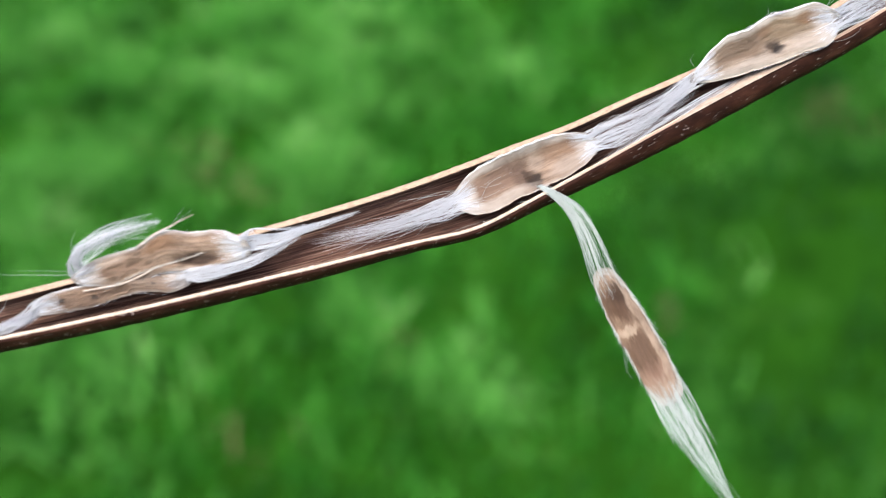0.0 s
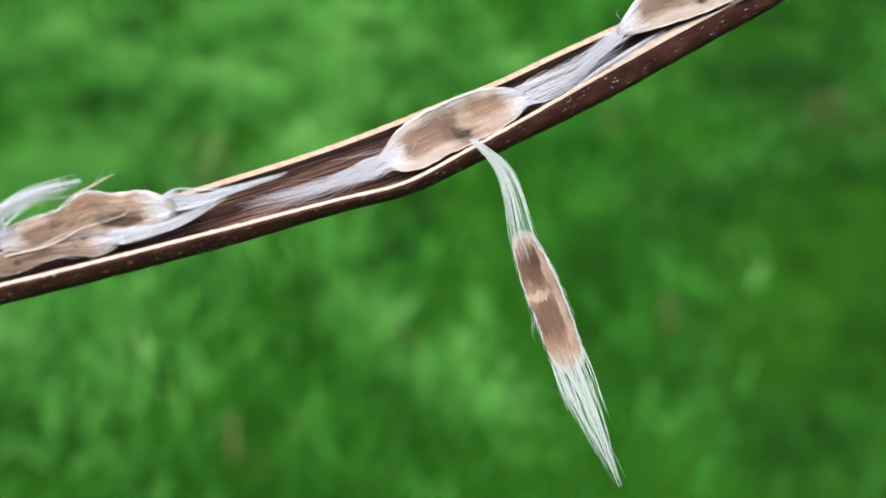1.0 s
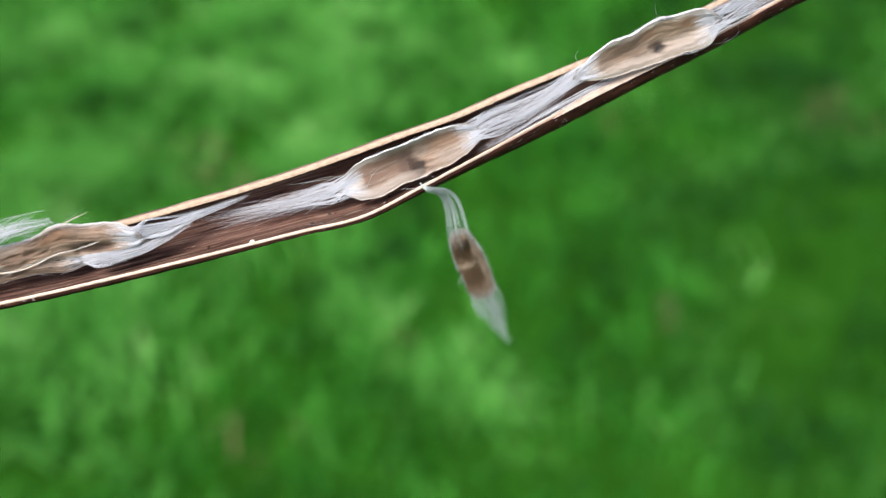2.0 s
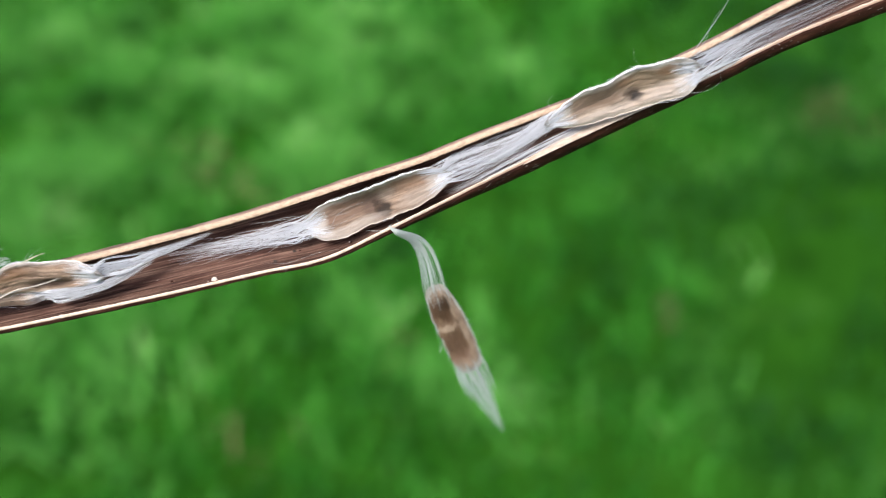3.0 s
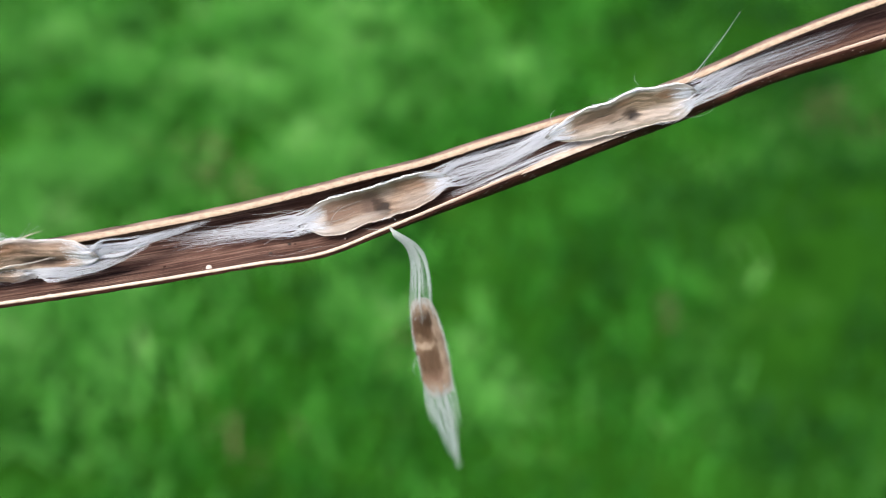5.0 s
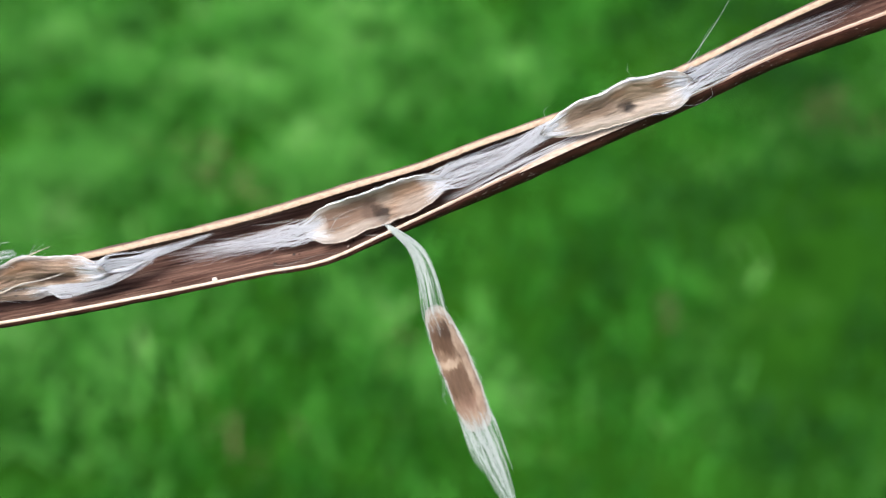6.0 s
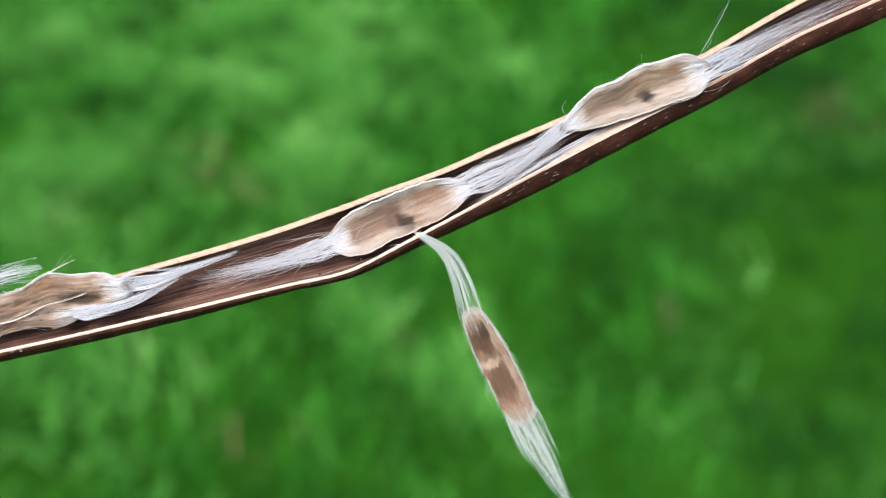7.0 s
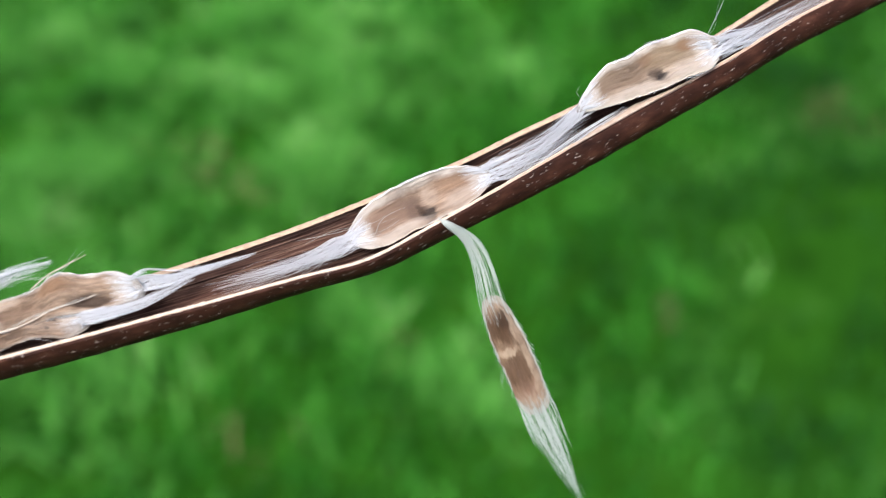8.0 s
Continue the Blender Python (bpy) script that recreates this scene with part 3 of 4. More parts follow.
def felt(parent, origin, guides, mat=None, wide=13, n=36, label="matted white hair at the seed's end", own=False):
    """A thin sheet of matted hair running along its guides, uneven across."""
    g = [bezier(x if own else [place(*p) for p in x], n) for x in guides]
    key = float(g[0][0][0])
    rows, uv = [], []
    for i in range(n):
        across = bezier([p[i] for p in g], wide) if len(g) > 2 else np.array([g[0][i] * (1 - k / (wide - 1)) + g[1][i] * k / (wide - 1) for k in range(wide)])
        width = np.linalg.norm(g[0][n // 3] - g[-1][n // 3])
        rows.append([p + np.array((0, 0, 0.16 * noise.noise((i * 0.13, k * 0.5, key)) + 0.10 * noise.noise((i * 0.05, k * 1.3, key + 5)))) - origin for k, p in enumerate(across)])
        uv.append([(i / (n - 1), key + width * k / (wide - 1)) for k in range(wide)])
    return part("hair_felt", grid_mesh("hair_felt", np.array(rows), np.array(uv)), mat or FELT, parent, label)


def ridge(parent, origin, line, thick, label):
    """A rolled fold of papery wing, thickest at its root."""
    path = bezier([place(*p) for p in line], 40)
    rows, uv = [], []
    for i, p in enumerate(path):
        f = i / 39
        w = thick * (0.25 + 0.75 * math.sin(math.pi * min(1, 0.35 + 0.65 * f))) * (1 + 0.25 * noise.noise((i * 0.3, thick, 3)))
        _, n2, b2 = frame_at(p[0])
        rows.append([p - origin + w * math.cos(a) * n2 + 0.7 * w * math.sin(a) * b2 for a in np.linspace(0, 2 * math.pi, 9)[:-1]])
        uv.append([(p[0], k * 0.1) for k in range(8)])
    return part("wing_fold", grid_mesh("wing_fold", np.array(rows), np.array(uv), closed=True), FOLD, parent, label)


def build_middle_seed():
    o = place(-4, 0.5, -0.8)
    s = thing("winged_seed", o, "tan papery seed lying in the pod with a dark central smudge", "seed", "seeds of the pod")
    top = curve_of([(0, 1.1), (0.15, 1.75), (0.45, 1.7), (0.75, 1.6), (0.92, 1.2), (1, 0.6)])
    low = curve_of([(0, -0.5), (0.12, -1.4), (0.4, -1.5), (0.8, -1.35), (1, -0.7)])
    lift = lambda u, v: -0.95 - 0.1 * v + 2.8 * math.sin(math.pi * min(1, max(0, u))) ** 0.7 * max(0, v) ** 2.2 - 0.35 * math.exp(-((u - 0.53) / 0.06) ** 2) * (1 - v * v) + 0.2 * max(0, -v - 0.6)
    skin, wing = seed_body("papery_wing", s, o, SEED_MID, -10.4, 2.1, top, low, lift, 0.4, fold=0.16, key=1.0)
    kernel(s, o, skin, 0.31, 0.12, 0.2, 0.66, 0.10, SEED_MID, "brown seed core")
    kernel(s, o, skin, 0.77, 0.08, 0.17, 0.68, 0.12, SEED_MID, "tan seed core")
    fringe(wing, o, -10.4, 2.1, top, low, lift, 110, 0.10)
    wing_edge(wing, o, skin, 1, 0.12, 0.90, 0.075, EDGE, "white curled upper edge")
    wing_edge(wing, o, skin, -1, 0.08, 0.95, 0.06, FOLD, "thin cream lower edge")
    end_hairs(s, o, skin, 0, [(-12.0, 1.3, -0.9), (-14, 1.2, -1.5), (-17, 1.2, -1.9), (-24, 1.5, -2.1)], [(-12.0, -1.1, -0.9), (-14, -0.9, -1.4), (-17, -0.6, -1.8), (-24, -0.5, -2.2)], 34, 8)
    end_hairs(s, o, skin, 1, [(3.6, 1.4, -0.8), (6, 1.3, -1.0), (9, 1.0, -0.9), (14, 0.8, -0.5)], [(3.6, -1.1, -0.8), (6, -1.1, -1.0), (9, -0.9, -1.0), (13, -0.3, -0.8)], 30, 8)
    stray(s, o, [[(-15.0, -2.2, -0.6), (-13.0, -2.5, -0.3), (-10.5, -2.3, -0.3), (-8.6, -2.6, 0.0)], [(-6.0, -2.0, -0.8), (-4.6, -2.5, -0.3), (-3.4, -2.2, 0.1)], [(-3.2, -1.6, -0.3), (-2.9, -2.5, 0.4), (-3.6, -2.6, 0.4)]], 0.022)
    stray(s, o, [[(-9.5, 1.0, -0.4), (-7.5, 0.4, -0.4), (-5.6, 0.2, -0.45)], [(-9.2, 0.4, -0.4), (-8, 0.9, -0.4), (-6, 1.1, -0.4)], [(-9.8, -0.2, -0.4), (-7.6, -0.4, -0.35), (-6.2, -0.1, -0.4)],
                 [(-9.2, 1.4, -0.4), (-6.5, 0.9, -0.4), (-4.6, 1.2, -0.4)], [(-15.5, 1.9, -0.6), (-12, 1.5, -0.7), (-9.6, 1.2, -0.6)], [(-14.8, 1.5, -1.0), (-12, 1.7, -0.6), (-8.6, 0.7, -0.2), (-7.0, 0.9, -0.2)], [(-8.8, -0.6, -0.3), (-7.4, 0.6, -0.1), (-5.2, 0.7, -0.2)]], 0.026)
    felt(s, o, [[(-8.2, 1.6, 0.45), (-10.6, 1.4, -0.2), (-13, 1.2, -1.3), (-16, 1.2, -1.8), (-20, 1.4, -2.1)], [(-8.4, 0.2, -0.1), (-10.8, 0.2, -0.55), (-13, 0.2, -1.2), (-16, 0.3, -1.8), (-21, 0.5, -2.2)], [(-8.6, -1.4, -0.3), (-10.8, -1.2, -0.6), (-13, -1.0, -1.1), (-16, -0.7, -1.7), (-21, -0.4, -2.2)]])
    hairs(s, o, [[(-9.4, 0.6, -0.65), (-13, 0.3, -1.3), (-17, 0.2, -2.0), (-24, 0.7, -2.2)], [(-9.4, -1.1, -0.7), (-13, -0.9, -1.2), (-17, -0.5, -1.9), (-23, -0.5, -2.2)],
                 [(-9.3, 1.6, -0.7), (-12, 1.2, -1.3), (-16, 1.1, -1.9), (-21, 1.4, -2.1)]], 125, 0.15, 0.25, radius=0.034, locks=26)
    felt(s, o, [[(0.2, 1.3, -0.3), (4, 1.4, -0.9), (8, 1.1, -1.0), (12, 0.8, -0.6)], [(0.6, 0.1, -0.3), (4, 0.1, -0.9), (8, -0.2, -1.0), (12, 0.2, -0.6)], [(0.2, -1.2, -0.5), (4, -1.2, -0.9), (7, -1.2, -1.1), (10, -0.9, -1.0)]])
    hairs(s, o, [[(1.1, 1.3, -0.6), (4, 1.5, -0.9), (8, 1.2, -1.0), (13, 0.8, -0.5)], [(1.4, 0.3, -0.6), (4, 0.1, -0.9), (8, -0.2, -1.0), (12, 0.3, -0.5)],
                 [(1.1, -0.8, -0.6), (4, -0.9, -0.9), (7, -1.1, -1.1), (10, -0.8, -1.0)]], 105, 0.14, 0.25, radius=0.034, locks=24)
    return s


def build_upper_seed():
    o = place(18, 0.8, 0.8)
    s = thing("winged_seed", o, "pale tan puffed seed bulging over the pod's rim", "seed", "seeds of the pod")
    top = curve_of([(0, 1.1), (0.1, 1.6), (0.28, 2.2), (0.42, 2.1), (0.55, 2.4), (0.75, 2.0), (0.95, 1.35), (1, 0.9)])
    low = curve_of([(0, 0.5), (0.12, -0.1), (0.4, -0.75), (0.7, -1.15), (0.95, -1.4), (1, -1.0)])
    lift = lambda u, v: 0.6 - 0.1 * v + 2.3 * max(0, v) ** 1.5 * min(1, (max(0, u) + 0.06) / 0.36) ** 0.8 * min(1, (1.12 - u) / 0.25) + 0.3 * math.exp(-((u - 0.2) / 0.2) ** 2) - 0.45 * math.exp(-((u - 0.57) / 0.05) ** 2 - ((v + 0.35) / 0.4) ** 2)
    skin, wing = seed_body("papery_wing", s, o, SEED_TOP, 12.1, 24.4, top, low, lift, 0.5, fold=0.24, key=11.0, crumple=1.4)
    kernel(s, o, skin, 0.31, 0.2, 0.18, 0.5, 0.08, SEED_TOP, "pale brown seed core")
    kernel(s, o, skin, 0.81, 0.38, 0.13, 0.4, 0.08, SEED_TOP, "tan seed core")
    fringe(wing, o, 12.1, 24.4, top, low, lift, 420, 0.10)
    wing_edge(wing, o, skin, 1, 0.05, 0.97, 0.085, EDGE, "white felted upper edge")
    wing_edge(wing, o, skin, -1, 0.08, 0.97, 0.06, FOLD, "thin cream lower edge")
    end_hairs(s, o, skin, 0, [(11.2, 1.15, 0.6), (8.5, 0.6, 0.0), (6, 0.5, -0.6), (2.0, 0.9, -0.9)], [(11.2, 0.0, 0.4), (8.5, -0.5, -0.1), (6, -0.9, -0.6), (2.5, -1.0, -1.0)], 30, 9, wave=0.14)
    end_hairs(s, o, skin, 1, [(26.6, 1.2, 0.7), (29, 1.1, -0.5), (32, 0.9, -1.2), (42, 0.6, -1.8)], [(26.6, -1.2, 0.3), (29, -1.1, -0.6), (32, -1.0, -1.3), (40, -0.8, -1.8)], 30, 7)
    stray(s, o, [[(24.6, 1.3, 0.8), (26.6, 2.6, 1.0), (28.5, 3.9, 1.2), (30.5, 5.6, 1.6)], [(24.8, 1.4, 0.8), (26.2, 2.0, 0.9), (27.4, 3.4, 1.3), (28.6, 4.2, 1.5)],
                 [(20.6, 2.6, 0.8), (20.3, 3.3, 0.9), (20.6, 4.1, 1.0)], [(12.4, 1.8, 0.9), (12.4, 2.6, 1.0), (12.9, 3.0, 1.1)], [(22.5, -1.2, 0.6), (24.6, -2.1, 0.9), (26.0, -2.0, 0.9), (26.3, -1.3, 0.8)]], 0.024)
    felt(s, o, [[(14.2, 2.0, 2.6), (12.0, 1.4, 1.5), (10, 0.9, 0.4), (7.5, 0.6, -0.2), (5, 0.6, -0.8)], [(14.0, -0.1, 1.5), (12.0, 0.1, 1.1), (10, -0.1, 0.3), (8, -0.6, -0.2), (5.4, -1.2, -0.9)]])
    hairs(s, o, [[(12.9, 1.7, 0.7), (10.8, 1.1, 0.5), (8.5, 0.6, 0.0), (4.5, 0.6, -0.8)], [(12.9, 0.1, 0.5), (10.5, 0.0, 0.4), (8, -0.5, -0.2), (5, -1.2, -0.9)]], 130, 0.10, 0.18, locks=14)
    felt(s, o, [[(16.0, -0.5, 0.1), (10.5, -0.9, -0.2), (7, -1.3, -0.7), (2.5, -1.5, -1.2)], [(16.0, -1.0, 0.0), (10.5, -1.4, -0.4), (7, -1.7, -0.9), (2.5, -1.8, -1.3)]])
    hairs(s, o, [[(15.5, -0.6, 0.05), (10, -1.0, -0.2), (6, -1.4, -0.8), (1.5, -1.6, -1.3)], [(15.5, -1.1, 0.0), (10, -1.5, -0.4), (6, -1.8, -0.9), (2.5, -1.9, -1.3)]], 40, 0.07, 0.14, locks=7)
    felt(s, o, [[(23.4, 1.5, 2.2), (25.6, 1.2, 1.3), (28, 1.0, -0.3), (31, 0.8, -1.2), (38, 0.5, -1.8)], [(23.6, 0.1, 1.4), (25.6, 0.0, 0.9), (28, 0.0, -0.4), (31, 0, -1.3), (38, 0, -1.8)], [(23.4, -1.3, 1.1), (25.6, -1.2, 0.6), (28, -1.1, -0.5), (31, -1.0, -1.3), (38, -0.8, -1.8)]])
    hairs(s, o, [[(24.6, 1.3, 0.6), (27, 1.0, -0.2), (31, 0.7, -1.2), (41, 0.4, -1.8)], [(24.6, -1.1, 0.3), (27, -0.9, -0.3), (31, -0.8, -1.3), (39, -0.7, -1.8)]], 95, 0.15, 0.25, locks=20)
    return s


def build_folded_seed():
    o = place(-33, 1.5, 1.5)
    s = thing("winged_seed", o, "crumpled tan seed folded over the upper rim", "seed", "seeds of the pod")
    top = curve_of([(0, 1.7), (0.12, 2.5), (0.4, 2.9), (0.56, 3.5), (0.7, 2.95), (0.9, 2.35), (1, 1.4)])
    low = curve_of([(0, 1.3), (0.15, 0.8), (0.5, 0.75), (0.75, 0.3), (1, -0.1)])
    lift = lambda u, v: 1.3 + 0.7 * v + 0.75 * math.exp(-((u - 0.56) / 0.10) ** 2) * (0.6 + 0.4 * v) - 1.0 * math.exp(-((u - 0.68) / 0.13) ** 2 - ((v + 0.45) / 0.34) ** 2)
    skin, wing = seed_body("papery_wing", s, o, SEED_ONE, -43.4, -29.5, top, low, lift, 0.4, fold=0.38, key=21.0, crumple=1.6)
    kernel(s, o, skin, 0.28, 0.1, 0.17, 0.55, 0.08, SEED_ONE, "pale brown seed core")
    kernel(s, o, skin, 0.68, -0.1, 0.15, 0.6, 0.06, SEED_ONE, "brown seed core")
    fringe(wing, o, -43.4, -29.5, top, low, lift, 150, 0.12)
    wing_edge(wing, o, skin, 1, 0.3, 0.98, 0.05, EDGE, "white frayed upper edge")
    end_hairs(s, o, skin, 1, [(-28.2, 2.0, 1.8), (-26, 1.7, 0.8), (-24, 1.7, 0.3), (-19, 2.0, -0.6)], [(-28.2, 0.9, 1.1), (-26, 1.0, 0.6), (-24, 1.35, 0.3), (-20, 1.9, -0.6)], 26, 9, wave=0.04)
    end_hairs(s, o, skin, 0, [(-44.0, 2.1, 1.5), (-43.9, 2.8, 2.6), (-42.6, 3.5, 3.5), (-39.5, 4.2, 3.8), (-36.0, 4.5, 3.8)], [(-43.8, 1.6, 1.3), (-43.3, 2.4, 2.4), (-42.0, 2.9, 3.3), (-39.5, 3.5, 3.7), (-37.0, 3.7, 3.7)], 14, 9, wave=0.28)
    stray(s, o, [[(-43.2, 2.0, 1.2), (-46, 2.6, 1.5), (-50.5, 3.6, 2.0)], [(-43.2, 2.2, 1.2), (-46, 3.0, 1.5), (-49.0, 3.6, 1.9)], [(-42.6, 3.6, 1.6), (-41.6, 4.6, 1.8), (-40.6, 5.6, 2.0)],
                 [(-37, 3.2, 2.6), (-34.8, 3.7, 3.4), (-33.2, 5.0, 3.8)], [(-36, 3.2, 2.6), (-34, 4.0, 3.4), (-32.6, 4.6, 3.8)], [(-41.8, 0.2, 1.2), (-38.5, 0.9, 1.5), (-34.5, 1.2, 1.6), (-31.5, 1.5, 1.5)],
                 [(-41.8, 0.1, 1.15), (-38.5, 0.8, 1.45), (-34.5, 1.1, 1.5), (-32.4, 1.25, 1.4)]], 0.03)
    felt(s, o, [[(-32.2, 2.4, 2.9), (-29.2, 2.2, 2.2), (-27, 1.7, 1.2), (-24.5, 1.7, 0.5), (-20.5, 2.0, -0.6)], [(-32.0, 1.2, 2.2), (-29.2, 1.0, 1.6), (-27, 0.9, 0.9), (-24.5, 1.3, 0.45), (-20.5, 1.95, -0.6)], [(-31.4, 0.7, 1.6), (-29.2, 0.4, 1.2), (-27, 0.5, 0.8), (-24.5, 1.05, 0.4), (-20.5, 1.9, -0.6)]], THICK_FELT)
    hairs(s, o, [[(-30.8, 2.1, 1.8), (-27, 1.6, 0.95), (-24.5, 1.7, 0.35), (-19.0, 2.0, -0.6)], [(-30.6, 0.6, 1.3), (-27, 0.3, 0.8), (-25, 0.9, 0.35), (-20, 1.9, -0.6)]], 120, 0.04, 0.07, locks=14)
    upper = [(-42.6, 1.5, 1.0), (-43.6, 2.45, 2.2), (-43.2, 3.4, 3.2), (-41.5, 4.05, 3.7), (-38.9, 4.6, 3.8), (-35.4, 4.6, 3.8)]
    lower = [(-42.3, 1.5, 1.0), (-43.0, 2.45, 2.2), (-42.5, 2.9, 3.2), (-41.2, 3.35, 3.7), (-38.4, 3.7, 3.8), (-35.8, 3.6, 3.8)]
    felt(s, o, [upper, lower], WEB, label="curled lock of matted white hair")
    hairs(s, o, [upper, lower], 120, 0.13, 0.34, n=22, radius=0.036, locks=9)
    ridge(s, o, [(-38.0, 2.9, 2.6), (-36.2, 3.4, 3.3), (-34.8, 3.6, 3.6), (-33.6, 3.9, 3.7), (-32.5, 4.1, 3.8)], 0.06, "frayed cream splinter of the seed's wing")
    ridge(s, o, [(-43.6, 0.7, 0.7), (-42.0, 0.55, 0.95), (-40.2, 0.4, 1.15), (-38.4, 0.65, 1.3), (-36.6, 1.1, 1.4), (-34.6, 1.1, 1.45), (-31.4, 1.5, 1.5)], 0.075, "cream fold along the seed's wing")
    return s


def build_low_seed():
    o = place(-36, -0.8, 0.2)
    s = thing("winged_seed", o, "narrow folded seed lying low in the pod", "seed", "seeds of the pod")
    top = curve_of([(0, 0.6), (0.15, 1.0), (0.5, 1.15), (0.8, 1.25), (1, 0.8)])
    low = curve_of([(0, -0.4), (0.2, -0.3), (0.5, -0.2), (0.68, -0.2), (0.85, -0.7), (1, -0.5)])
    lift = lambda u, v: 0.0 + 0.55 * v + 0.35 * math.sin(u * 11 + 1)
    skin, wing = seed_body("papery_wing", s, o, SEED_TWO, -47.6, -35.0, top, low, lift, 0.4, fold=0.32, key=31.0, crumple=1.5)
    kernel(s, o, skin, 0.35, -0.1, 0.2, 0.6, 0.06, SEED_TWO, "brown seed core")
    fringe(wing, o, -47.6, -35.3, top, low, lift, 80, 0.10)
    wing_edge(wing, o, skin, 1, 0.04, 0.96, 0.07, EDGE, "white folded upper edge")
    end_hairs(s, o, skin, 1, [(-33.6, 0.4, 0.9), (-31, 0.2, 0.8), (-28, 0.4, 0.6), (-24, 1.3, 0.3)], [(-33.6, -0.8, 0.6), (-31, -0.8, 0.5), (-28, -0.5, 0.4), (-24.5, 0.9, 0.3)], 22, 9, wave=0.05)
    end_hairs(s, o, skin, 0, [(-49.0, 0.3, 0.0), (-51, 0.0, -0.5), (-54, -0.1, -1.1), (-60, 0.4, -1.4)], [(-49.0, -0.7, 0.0), (-51, -1.1, -0.4), (-54, -1.3, -1.0), (-60, -1.0, -1.4)], 36, 8, wave=0.2)
    felt(s, o, [[(-36.6, 0.9, 0.85), (-33.4, 0.3, 0.8), (-29, 0.1, 0.6), (-26, 0.7, 0.45), (-24.0, 1.2, 0.3)], [(-36.2, 0.1, 0.85), (-33.4, -0.3, 0.7), (-29, -0.4, 0.5), (-26, 0.4, 0.4), (-24.0, 1.1, 0.3)], [(-36.4, -0.7, 0.6), (-33.4, -0.9, 0.5), (-29, -0.8, 0.35), (-26, 0.2, 0.3), (-24.2, 1.0, 0.3)]], THICK_FELT)
    hairs(s, o, [[(-35.8, 0.8, 0.8), (-33, 0.3, 0.8), (-29, 0.1, 0.65), (-24.5, 1.0, 0.4)], [(-35.0, -0.6, 0.5), (-32, -0.9, 0.4), (-29, -0.7, 0.3), (-25, 0.6, 0.3)]], 90, 0.04, 0.07, locks=10)
    hairs(s, o, [[(-47.6, 0.3, 0.0), (-50, -0.2, -0.5), (-54, -0.4, -1.1), (-60, 0.3, -1.4)], [(-47.6, -0.4, 0.0), (-50, -0.9, -0.5), (-54, -1.1, -1.2), (-59, -0.8, -1.5)]], 150, 0.12, 0.14, locks=14)
    stray(s, o, [[(-52, 0.3, -0.6), (-50.8, 1.2, -0.2), (-50.2, 2.0, 0.2)], [(-53, 0.2, -0.7), (-52.4, 0.8, -0.4), (-52.6, 1.5, 0.1)]], 0.024)
    return s


